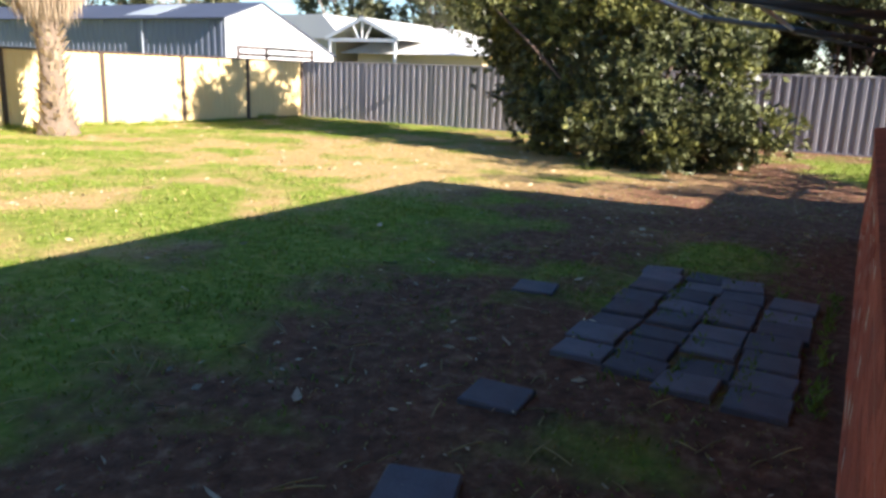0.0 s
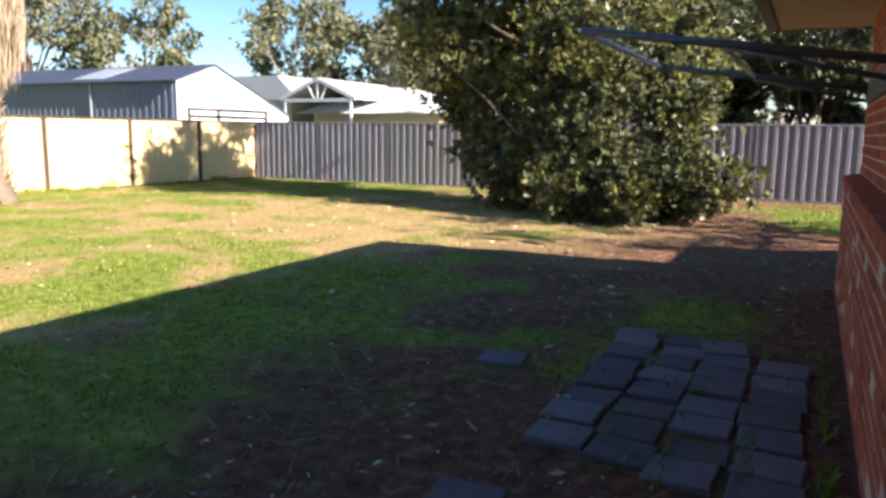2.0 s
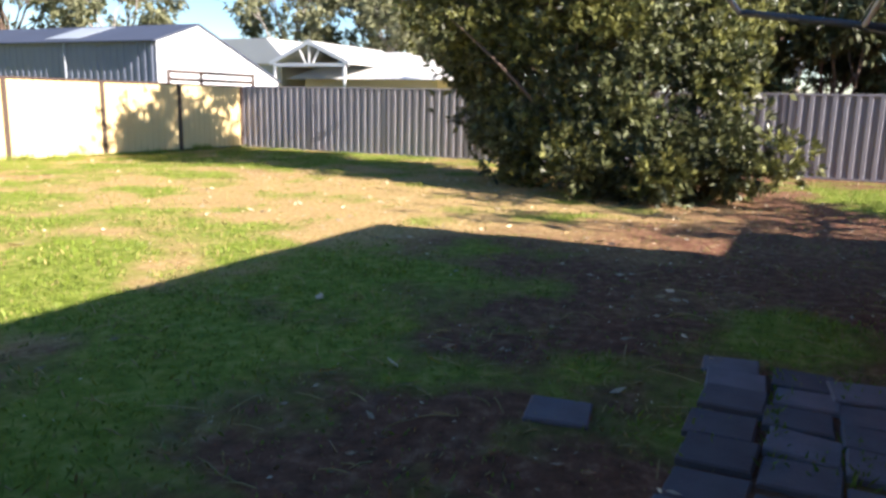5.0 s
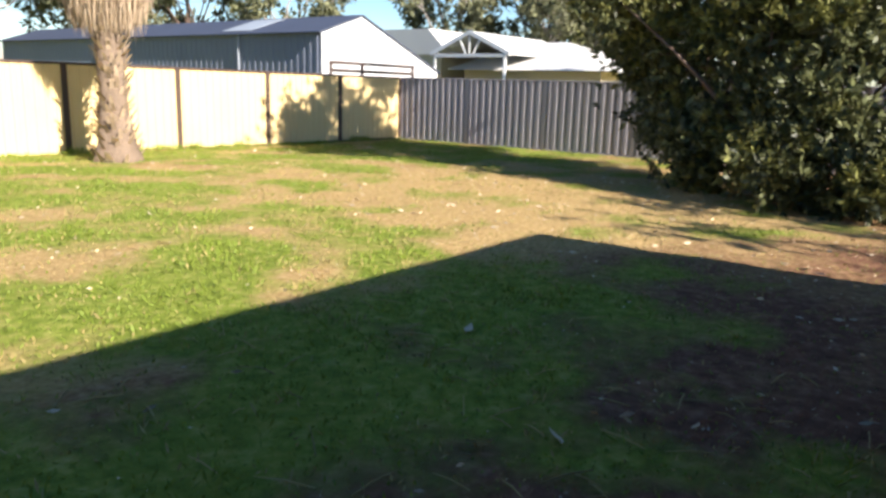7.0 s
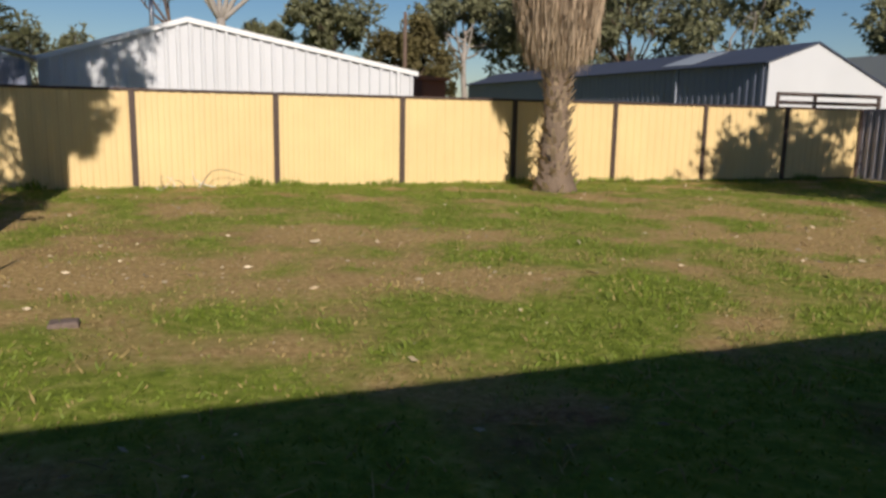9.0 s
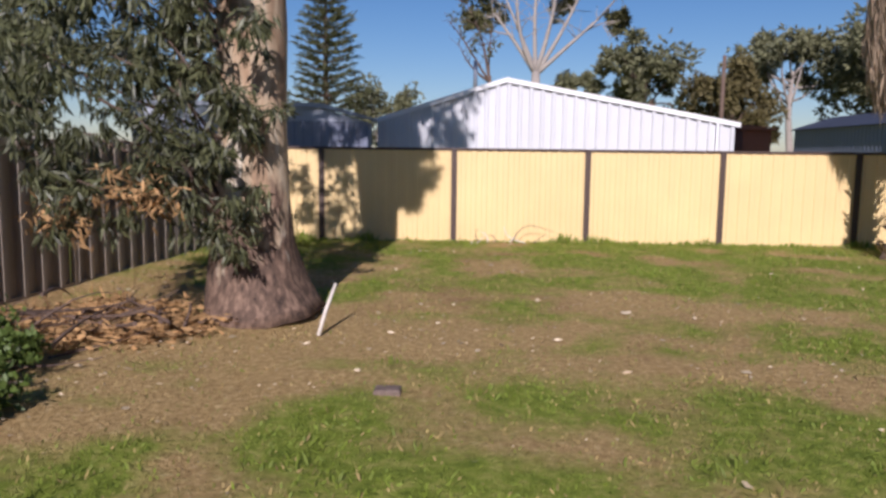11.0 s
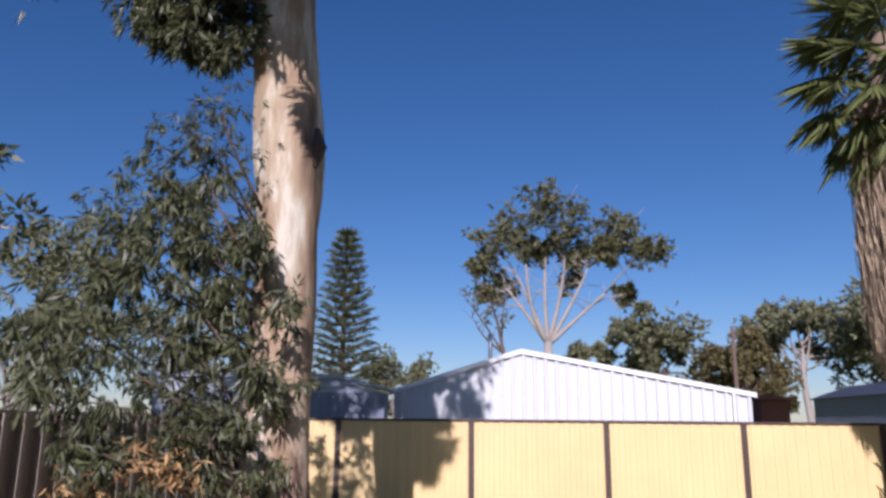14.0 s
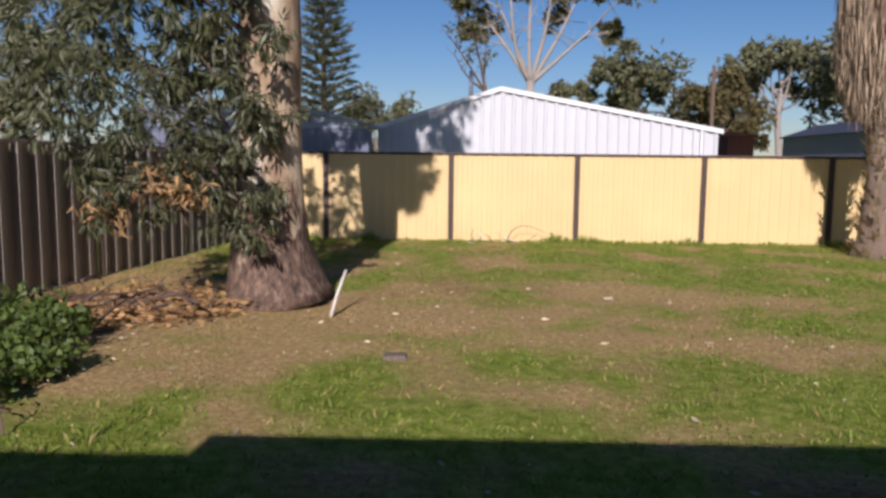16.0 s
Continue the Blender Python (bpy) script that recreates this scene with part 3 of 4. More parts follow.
def build_left_shed():
    shed = thing("grey_shed", "low grey steel shed with a pale gutter", "shed")
    # the gum crown's shade over this wall is put into its dark colour
    part("wall", ribbed_sheet(lambda a, o, z: (-9.5 + a, 15.0 - o, z), 5.2, 0, 2.3, 0.2, 0.02, 0.1, 0.02), M_SHADEWALL, shed)
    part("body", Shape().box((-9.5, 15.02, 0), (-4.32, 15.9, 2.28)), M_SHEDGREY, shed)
    part("roof", Shape().slab([(-9.6, 2.72), (-5.3, 2.68), (-4.2, 2.38), (-4.2, 2.33), (-5.3, 2.58), (-9.6, 2.62)], "y", 14.9, 15.95), M_SHEDGREY, shed)
    part("gable", Shape().slab([(-9.5, 2.29), (-4.33, 2.29), (-5.3, 2.57), (-9.5, 2.61)], "y", 14.98, 15.9), M_SHEDGREY, shed)


def build_long_shed():
    shed = thing("long_shed", "long pale steel shed with a dark blue-grey roof", "shed")
    y0, y1, x0, xp, x1, e0, zp, e1 = 15.5, 37.5, 14.6, 16.4, 20.5, 3.05, 3.66, 2.0
    # side turned from the sun, its shade painted in against the white gable
    part("side_wall", ribbed_sheet(lambda a, o, z: (x0 - o, y0 + a, z), y1 - y0, 0, e0, 0.3, 0.02, 0.15, 0.02), M_SHADEWALL, shed)
    g = Shape().slab([(x0 + 0.01, 0), (x1, 0), (x1, e1), (xp, zp), (x0 + 0.01, e0)], "y", y0, y0 + 0.06)
    part("gable_wall", g, M_WHITE, shed)
    part("back_wall", Shape().slab([(x0 + 0.01, 0), (x1, 0), (x1, e1), (xp, zp), (x0 + 0.01, e0)], "y", y1 - 0.06, y1), M_SHEDGREY, shed)
    part("far_wall", Shape().box((x1 - 0.06, y0 + 0.07, 0), (x1 - 0.01, y1 - 0.07, e1)), M_SHEDGREY, shed)
    for a, b in (((x0 - 0.15, e0 - 0.05), (xp, zp)), ((xp, zp), (x1 + 0.15, e1 - 0.05))):
        part("roof", Shape().slab([(a[0], a[1] + 0.01), (b[0], b[1] + 0.01), (b[0], b[1] + 0.06), (a[0], a[1] + 0.06)], "y", y0 - 0.06, y1 + 0.1), M_ROOFBLUE, shed)
    part("roof_light", Shape().slab([(x0 + 0.1, e0 + 0.115), (xp - 0.2, zp + 0.0), (xp - 0.2, zp + 0.012), (x0 + 0.1, e0 + 0.127)], "y", 19.0, 20.6), M_SKYLIGHT, shed, "paler roof sheet")
    for y in (y0 + 4.0, y0 + 13.0):
        part("downpipe", Shape().tube([(x0 - 0.06, y, 0), (x0 - 0.06, y, e0)], [0.035, 0.035], 6), M_SHEDGREY, shed)


def build_far_house():
    h = thing("far_house", "pale-roofed house with a gabled carport beyond the fence", "house")
    part("wall", Shape().box((25.0, 11.0, 0), (33, 17.5, 2.3)), M_SOFFIT, h)
    r = Shape()
    r.face((24.4, 10.4, 2.25), (24.4, 18.1, 2.25), (28.5, 16.6, 3.6), (28.5, 14.4, 3.6))
    r.face((24.4, 18.1, 2.25), (33.5, 18.1, 2.25), (28.5, 16.6, 3.6)).face((24.4, 10.4, 2.25), (28.5, 14.4, 3.6), (33.5, 10.4, 2.25)).face((28.5, 14.4, 3.6), (28.5, 16.6, 3.6), (33.5, 18.1, 2.25), (33.5, 10.4, 2.25))
    part("roof", r, M_ZINC, h)
    y0, yp, y1, x = 18.4, 16.55, 14.75, 24.0
    port = part("carport_roof", Shape().slab([(y0 + 0.2, 2.85), (yp, 3.72), (y1 - 0.2, 2.85), (y1 - 0.2, 2.92), (yp, 3.80), (y0 + 0.2, 2.92)], "x", x, 30.0), M_ZINC, h)
    part("carport_roof", Shape().slab([(18.2, 2.9), (19.4, 4.02), (23.4, 4.02), (25.2, 2.9)], "x", 24.8, 31), M_ZINC, h)
    part("carport_wall", Shape().box((24.9, 18.7, 0), (31, 24.9, 2.88)), M_SOFFIT, h)
    part("barge", Shape().slab([(y0 + 0.2, 2.78), (yp, 3.66), (y1 - 0.2, 2.78), (y1 - 0.2, 2.95), (yp, 3.84), (y0 + 0.2, 2.95)], "x", x - 0.06, x - 0.01), M_CAPPING, port)
    part("tie_beam", Shape().box((x - 0.05, y1, 2.74), (x + 0.03, y0, 2.88), 0.005), M_CAPPING, port)
    for dy in (-0.5, 0.0, 0.5):
        part("strut", Shape().tube([(x, yp + dy * 0.35, 2.86), (x, yp + dy, 3.66 - abs(dy) * 0.42)], [0.045, 0.045], 6), M_CAPPING, port)
    for y in (y1 + 0.05, y0 - 0.05):
        part("carport_post", Shape().box((x - 0.05, y - 0.05, 0), (x + 0.05, y + 0.05, 2.75), 0.005), M_CAPPING, h)


def build_pipe_rack():
    rack = thing("pipe_rack", "dark steel pipe rack standing behind the fence corner", "rack")
    for z in (2.03, 1.83):
        part("rail", Shape().tube([(11.9, 12.35, z), (15.3, 12.35, z)], [0.045, 0.045]), M_BROWN, rack, smooth=True)
    for x in (11.92, 13.1, 15.25):
        part("upright", Shape().tube([(x, 12.35, 0), (x, 12.35, 2.06)], [0.045, 0.045]), M_BROWN, rack, smooth=True)


def build_small_far():
    shed = thing("rust_red_shed", "small rust-red shed beyond the fence", "shed")
    part("wall", Shape().box((4.9, 18.0, 0), (5.6, 20.0, 2.3)), M_RUST, shed)
    part("roof", Shape().slab([(4.8, 2.31), (5.7, 2.31), (5.7, 2.37), (4.8, 2.45)], "y", 17.9, 20.1), M_RUST, shed)
    roof = thing("right_neighbour_house", "pale-walled house with a white roof over the side fence", "house")
    part("wall", Shape().box((18.5, -14, 0), (26, -4.6, 2.0)), M_SOFFIT, roof)
    part("roof", Shape().slab([(-14.3, 2.0), (-4.3, 2.0), (-6.2, 2.9), (-12.4, 2.9)], "x", 18.2, 26.3), M_ZINC, roof)
    pole = thing("power_pole", "weathered timber power pole", "pole")
    part("pole", Shape().tube([(11.7, 40, 0), (11.7, 40, 7.05)], [0.14, 0.1]), M_TWIG, pole, smooth=True)


build_white_shed()
build_left_shed()
build_long_shed()
build_far_house()
build_pipe_rack()
build_small_far()


# ---- trees ----
def limb(shape, start, end, r0, r1, bend=0.25, sides=7, steps_=6):
    start, end = Vector(start), Vector(end)
    sway = Vector(RNG.normal(size=3)) * (end - start).length * bend * 0.4
    pts, rad = [], []
    for i in range(steps_ + 1):
        u = i / steps_
        pts.append(start.lerp(end, u) + sway * math.sin(math.pi * u))
        rad.append(r0 + (r1 - r0) * u)
    shape.tube(pts, rad, sides)
    return pts


def crown_tree(name, label, foot, height, spread, clump, each, wood, leaf, trunk_r, bare=0.35, group="far trees", leaf_len=0.5, seed=1, extra=()):
    """A far gum: forked pale limbs that each carry a ragged clump."""
    t = thing(name, label, "tree", group)
    rng = np.random.default_rng(seed)
    foot = Vector(foot)
    s, cs, rs = Shape(), [], []
    fork = foot + Vector((0, 0, height * bare))
    low = 0.62 if bare > 0.32 else 0.38
    top = foot + Vector((rng.normal() * 0.3, 0, height * (bare + 0.28)))
    s.tube([foot, foot.lerp(fork, 0.5) + Vector((rng.normal() * 0.15, 0, 0)), fork, top], [trunk_r, trunk_r * 0.85, trunk_r * 0.7, trunk_r * 0.3], 8)
    for i in range(clump):
        a = 6.283 * i / clump + rng.normal() * 0.3
        u = 0.35 + 0.65 * rng.random()
        z = height * (low + (0.96 - low) * rng.random() ** 0.8 - 0.14 * u * u)
        e = foot + Vector((math.cos(a) * spread * u, math.sin(a) * spread * u * 0.8, z))
        pts = limb(s, fork.lerp(top, 0.9 * rng.random()), e, trunk_r * 0.3, trunk_r * 0.05, 0.2, 5, 5)
        cs.append(tuple(e))
        rs.append(spread * (0.2 + 0.1 * rng.random()))
        for k in range(2):
            q = pts[3] .lerp(e, 0.7) + Vector(rng.normal(size=3)) * spread * 0.16
            limb(s, pts[3], q, trunk_r * 0.15, trunk_r * 0.04, 0.1, 4, 3)
            cs.append(tuple(q))
            rs.append(spread * (0.12 + 0.08 * rng.random()))
    for e, r in extra:
        limb(s, fork, e, trunk_r * 0.3, trunk_r * 0.06, 0.15, 5, 5)
        cs.append(e)
        rs.append(r)
    part("trunk", s, wood, t, smooth=True)
    p, w, _ = sprays(cs, rs, each // 6, 5, 0.6, 0.2, 0.25)
    leaves("crown", p, w, leaf_len * (0.6 + 0.6 * RNG.random(len(p))), leaf_len * 0.35 * (0.6 + 0.6 * RNG.random(len(p))), leaf, t)


def build_gum():
    tree = thing("gum_tree", "large smooth-barked gum tree with hanging leafy side branches", "tree")
    c = (-4.25, 5.75)
    prof = [(0.0, 0.62, 0.08), (0.12, 0.56, 0.06), (0.35, 0.48, 0.02), (0.7, 0.41, -0.02), (1.2, 0.36, -0.02), (1.9, 0.325, 0.0), (2.8, 0.31, 0.01), (3.6, 0.315, 0.0), (4.0, 0.345, -0.01), (4.4, 0.38, -0.03), (4.8, 0.375, -0.06), (5.2, 0.36, -0.1), (6.0, 0.355, -0.18), (7.0, 0.36, -0.24), (9.0, 0.34, -0.3), (11.0, 0.3, -0.5)]
    s = Shape().tube([(c[0] + dx, c[1], z - 0.03) for z, r, dx in prof], [r for z, r, dx in prof], 28, 0.16)
    part("trunk", s, M_BARK, tree, "smooth pale tan bark with peeling patches", smooth=True)
    s = Shape()
    s.tube([(c[0] + 0.30, c[1] - 0.18, 4.2), (c[0] + 0.33, c[1] - 0.20, 4.4), (c[0] + 0.30, c[1] - 0.18, 4.62)], [0.03, 0.085, 0.03], 8)
    part("hollow", s, M_BROWN, tree, "dark knot hole")
    # side boughs with their hanging foliage
    def bough(start, end, r0, r1):
        s = Shape()
        limb(s, start, end, r0, r1)
        part("bough", s, M_TWIG, tree, smooth=True)

    side = [((-5.4, 5.0, 3.75), 0.4), ((-5.95, 5.1, 3.1), 0.5), ((-6.25, 5.0, 2.6), 0.45), ((-5.15, 4.9, 3.5), 0.55), ((-5.0, 4.95, 3.0), 0.6), ((-5.7, 4.8, 2.5), 0.7), ((-5.2, 4.85, 2.4), 0.6),
            ((-5.0, 4.8, 1.9), 0.7), ((-5.8, 4.7, 1.8), 0.6), ((-6.1, 4.9, 2.0), 0.45), ((-5.4, 4.6, 1.35), 0.5), ((-4.75, 4.8, 1.25), 0.45), ((-5.3, 4.7, 2.9), 0.55), ((-4.8, 4.95, 2.6), 0.4), ((-4.85, 4.9, 3.9), 0.35), ((-4.8, 4.9, 1.7), 0.4), ((-5.6, 4.7, 1.2), 0.4), ((-5.5, 4.9, 3.2), 0.5), ((-4.7, 4.95, 3.3), 0.35), ((-4.65, 4.9, 2.2), 0.35), ((-4.6, 4.95, 2.9), 0.3), ((-4.55, 4.9, 1.6), 0.3), ((-5.35, 6.6, 3.7), 0.45), ((-4.9, 6.7, 4.0), 0.4), ((-5.6, 6.6, 4.1), 0.35), ((-5.1, 6.6, 3.3), 0.4)]
    wisps = [((-5.0, 5.0, 4.35), 0.35), ((-4.75, 5.0, 4.6), 0.3), ((-5.85, 5.1, 3.6), 0.3), ((-5.3, 5.0, 4.2), 0.3), ((-4.7, 5.0, 4.1), 0.3)]
    front = [((-4.15, 5.0, 2.6), 0.3), ((-4.1, 5.0, 1.9), 0.3), ((-4.2, 5.0, 1.2), 0.3), ((-4.3, 5.0, 3.3), 0.3), ((-4.45, 4.9, 0.8), 0.3), ((-4.2, 5.0, 2.2), 0.3)]
    for e, r in side + wisps:
        z0 = max(0.9, e[2] - 0.9)
        bough((-4.45, 5.55, z0), e, 0.02, 0.005)
    high = [((-5.6, 5.6, 6.3), 0.55), ((-5.0, 5.4, 6.0), 0.55), ((-4.9, 5.3, 5.6), 0.35), ((-5.9, 5.7, 7.0), 0.6), ((-3.2, 5.6, 6.9), 0.35), ((-6.9, 5.4, 7.2), 0.5), ((-5.3, 5.5, 5.9), 0.45), ((-5.2, 5.35, 5.5), 0.35), ((-5.65, 5.45, 5.8), 0.4), ((-4.7, 5.2, 6.7), 0.5)]
    for e, r in high:
        bough((-4.35, 5.7, e[2] + 0.6), e, 0.05, 0.01)
    crown = [((-5.7 + 2.6 * math.cos(a), 5.8 + 2.6 * math.sin(a), 9.2 + (i % 3)), 1.1) for i, a in enumerate(np.arange(0, 6.2, 0.7))] + [((-4.7, 5.8, 12.0), 1.5), ((-4.4, 3.4, 7.6), 0.8), ((-3.9, 3.7, 8.2), 0.8), ((-5.0, 3.2, 8.0), 0.9), ((-6.6, 5.0, 8.4), 1.1), ((-5.8, 6.8, 8.6), 1.2), ((-4.2, 6.6, 8.9), 0.8), ((-7.4, 6.2, 9.2), 1.2), ((-5.0, 6.5, 9.4), 1.2), ((-8.4, 5.6, 8.6), 1.1), ((-3.9, 5.8, 9.6), 0.8)]
    for e, r in crown:
        bough((-4.6, 5.75, 8.0), e, 0.1, 0.02)
    shade = [((-4.5, 3.9, 6.4), 0.6), ((-4.2, 4.2, 6.7), 0.5), ((-4.6, 3.6, 7.2), 0.7), ((-3.4, 6.0, 7.8), 0.55), ((-4.0, 6.2, 8.4), 0.7), ((-3.6, 6.0, 8.5), 0.5), ((-4.9, 6.2, 7.9), 0.8), ((-5.6, 6.1, 8.3), 0.8), ((-4.0, 3.2, 6.55), 0.4), ((-3.95, 2.8, 6.3), 0.4), ((-4.0, 2.6, 7.0), 0.35), ((-4.1, 3.0, 6.8), 0.4), ((-4.15, 3.0, 6.1), 0.3), ((-6.2, 6.0, 7.9), 0.8), ((-7.2, 6.0, 8.2), 0.9), ((-8.4, 6.2, 8.0), 0.9), ((-9.2, 6.0, 8.2), 0.8), ((-6.6, 6.0, 7.4), 0.7), ((-5.5, 6.1, 7.5), 0.7), ((-7.7, 6.0, 7.3), 0.7), ((-8.7, 6.0, 7.3), 0.7)]
    for e, r in shade:
        bough((-4.5, 5.75, e[2] + 0.8), e, 0.06, 0.02)
    for name, cs, each, droop, big in (("front_foliage", broken(front, 5, 0.5), 10, 1.1, 0.9), ("foliage", broken(side, 9, 0.34), 9, 1.1, 0.9), ("wisp_foliage", broken(wisps, 7, 0.45), 6, 0.5, 0.7), ("high_foliage", broken(high, 6, 0.42), 34, 1.0, 1.1), ("crown", broken(crown + shade, 4, 0.55), 47, 0.8, 1.35)):
        p, w, _ = sprays([e for e, _ in cs], [r for _, r in cs], each, 7, 0.42, droop)
        leaves(name, p, w - np.array([0, 0, 0.5]), big * (0.10 + 0.09 * RNG.random(len(p))), big * (0.019 + 0.013 * RNG.random(len(p))), M_GUMLEAF, tree)
    p, _ = clumps([(-5.5, 4.5, 1.05), (-5.0, 4.6, 1.3), (-4.75, 4.6, 1.2)], [0.28, 0.3, 0.25], 110, 0.8, 0.1)
    leaves("dead_foliage", p, RNG.normal(size=p.shape) - np.array([0, 0, 0.6]), 0.1 + 0.06 * RNG.random(len(p)), 0.02 + 0.01 * RNG.random(len(p)), M_DEADLEAF, tree, "browned dead leaves")


def build_palm():
    palm = thing("fan_palm", "tall fan palm with a skirt of dead fronds", "palm tree")
    cx, cy = 4.76, 10.3
    prof = [(0, 0.46), (0.15, 0.38), (0.4, 0.31), (0.8, 0.25), (1.3, 0.22), (2.0, 0.22), (4, 0.22), (6, 0.21), (8.2, 0.2)]
    part("trunk", Shape().tube([(cx - 0.02 * z, cy, z - 0.03) for z, r in prof], [r for z, r in prof], 16, 0.2), M_PALMBARK, palm, smooth=True)
    # leaf bases that stand off the trunk
    s = Shape()
    for i in range(280):
        a, z = RNG.random() * 6.283, 0.05 + 1.8 * (i / 190) ** 1.1
        r = float(np.interp(z, [p for p, _ in prof], [q for _, q in prof]))
        d = Vector((math.cos(a), math.sin(a), 0))
        t = Vector((-d.y, d.x, 0)) * 0.05
        b = Vector((cx, cy, z)) + d * (r - 0.01)
        tip = b + d * (0.08 + 0.1 * RNG.random()) + Vector((0, 0, 0.1 + 0.12 * RNG.random()))
        s.face(b - t, b + t, tip + t * 0.4, tip - t * 0.4)
    tagged(part("boot_stubble", s, M_THATCH, palm), kind="stuff")
    # hanging dead fronds
    n = 16000
    z = 2.45 + 4.4 * RNG.random(n)
    a = RNG.random(n) * 6.283
    swell = np.interp(z, [2.4, 2.7, 3.2, 4.2, 5.5, 7.0], [0.5, 0.72, 0.82, 0.8, 0.75, 0.5])
    rr = swell * (0.55 + 0.45 * RNG.random(n))
    p = np.stack([cx - 0.02 * z + rr * np.cos(a), cy + rr * np.sin(a), z + 0.35], 1)
    w = np.stack([-0.14 * np.cos(a), -0.14 * np.sin(a), np.full(n, -1.0)], 1) + 0.09 * RNG.normal(size=(n, 3))
    leaves("dead_frond_skirt", p, w, 0.45 + 0.4 * RNG.random(n), 0.012 + 0.018 * RNG.random(n), M_THATCH, palm, "grey-brown hanging dead fronds")
    # live fans
    for i in range(60):
        az = i * 2.399963
        tilt = radians(-70 + 142 * ((i + 0.5) / 60))
        root = Vector((cx - 0.05, cy, 7.2 + 0.9 * (i / 60)))
        d = Vector((math.cos(az) * math.cos(tilt), math.sin(az) * math.cos(tilt), math.sin(tilt)))
        end = root + d * (0.95 + 0.25 * RNG.random()) - Vector((0, 0, 0.15))
        stalk = Shape().tube([root, root.lerp(end, 0.5) + Vector((0, 0, 0.06)), end], [0.025, 0.018, 0.012], 5)
        frond = part("frond", stalk, M_FROND, palm)
        flat = d.cross(Vector((0, 0, 1))).normalized()
        nrm = flat.cross(d)
        W, L = [], []
        for k in range(34):
            b = radians(-115 + 230 * k / 33)
            W.append(tuple(d * math.cos(b) + flat * math.sin(b) - Vector((0, 0, 0.35 * (1.0 + 1.3 * abs(math.sin(b))))) + nrm * 0.08 * RNG.normal()))
            L.append(0.78 + 0.25 * RNG.random() - 0.2 * abs(math.sin(b)))
        leaves("fan", np.array([tuple(end)] * 34), np.array(W), np.array(L), np.full(34, 0.085), M_FROND, frond)


def build_bush():
    bush = thing("large_bush", "tall dense dark green shrub over bare sandy soil", "shrub")
    cs, rs = [], []
    spots = [(8.8, -1.6, 0.9), (8.4, -0.6, 1.0), (8.8, 0.3, 1.2), (9.2, 1.3, 1.1), (10.0, 2.2, 1.1), (9.3, -1.35, 2.0), (9.1, -0.2, 2.3), (9.6, 0.9, 2.4), (10.3, 1.9, 2.3), (10.1, -1.3, 2.8),
             (9.5, 0.1, 3.3), (10.2, 1.3, 3.5), (10.8, 2.6, 3.4), (10.3, -0.8, 3.5), (10.6, 0.6, 4.6), (11.0, 1.9, 4.7), (11.2, -0.2, 4.7), (11.4, 1.2, 5.7), (11.8, 2.6, 5.0), (11.0, 3.0, 2.3), (11.4, 3.2, 1.2), (12.0, 3.6, 3.8),
             (8.9, -1.55, 0.4), (8.4, -1.0, 0.4), (8.4, 0.2, 0.4), (9.4, 1.9, 0.5), (12.2, 0.8, 6.4), (12.6, 2.2, 6.6), (12.3, -0.9, 5.6), (10.9, 1.0, 7.2), (9.8, 0.4, 6.6), (9.0, 1.2, 6.2), (12.4, 1.5, 7.6), (11.6, 0.0, 7.0), (8.6, 0.4, 5.4), (9.4, 1.8, 5.2), (10.0, -0.2, 5.6), (9.8, 3.5, 3.0), (10.2, 4.0, 3.9), (10.4, 3.4, 4.6), (10.2, 3.1, 2.1), (9.9, 2.9, 5.6)]
    for x, y, z in spots:
        stem = Shape()
        limb(stem, (10.6 + RNG.normal() * 0.3, 0.6 + RNG.normal() * 0.4, 0 if z < 4 else z * 0.6), (x, y, z), 0.05, 0.012)
        part("stem", stem, M_TWIG, bush, smooth=True)
        cs.append((x, y, z))
        rs.append(0.62 + 0.35 * min(z, 2.5) / 2.5)
        for k in range(3):
            d = RNG.normal(size=3) * 0.34
            cs.append((x + d[0], y + d[1], max(0.25, z + d[2])))
            rs.append(0.35 + 0.2 * RNG.random())
    p, w, o = sprays(cs, rs, 62, 9, 0.65, -0.1, 0.25)
    p[:, 2] = np.abs(p[:, 2]) + 0.01
    core, _ = clumps([(x + 0.7, y + 0.1, z) for x, y, z in spots if z < 5.5], [0.75] * sum(z < 5.5 for _, _, z in spots), 420, 0.9, 0.0)
    core[:, 2] = np.abs(core[:, 2]) + 0.02
    leaves("inner_foliage", core, RNG.normal(size=core.shape), 0.16 + 0.1 * RNG.random(len(core)), 0.07 + 0.05 * RNG.random(len(core)), M_BUSHLEAF, bush)
    # every fifth clump is paler; more above 2.3 m, painting in the sunlit top
    bright = (o % 5 == 3) | ((p[:, 2] > 2.3) & (o % 2 == 0))
    for name, pick, mat in (("foliage", ~bright, M_BUSHLEAF), ("young_foliage", bright, M_BRIGHTLEAF)):
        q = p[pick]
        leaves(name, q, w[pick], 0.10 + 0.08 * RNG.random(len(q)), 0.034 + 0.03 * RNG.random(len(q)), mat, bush)


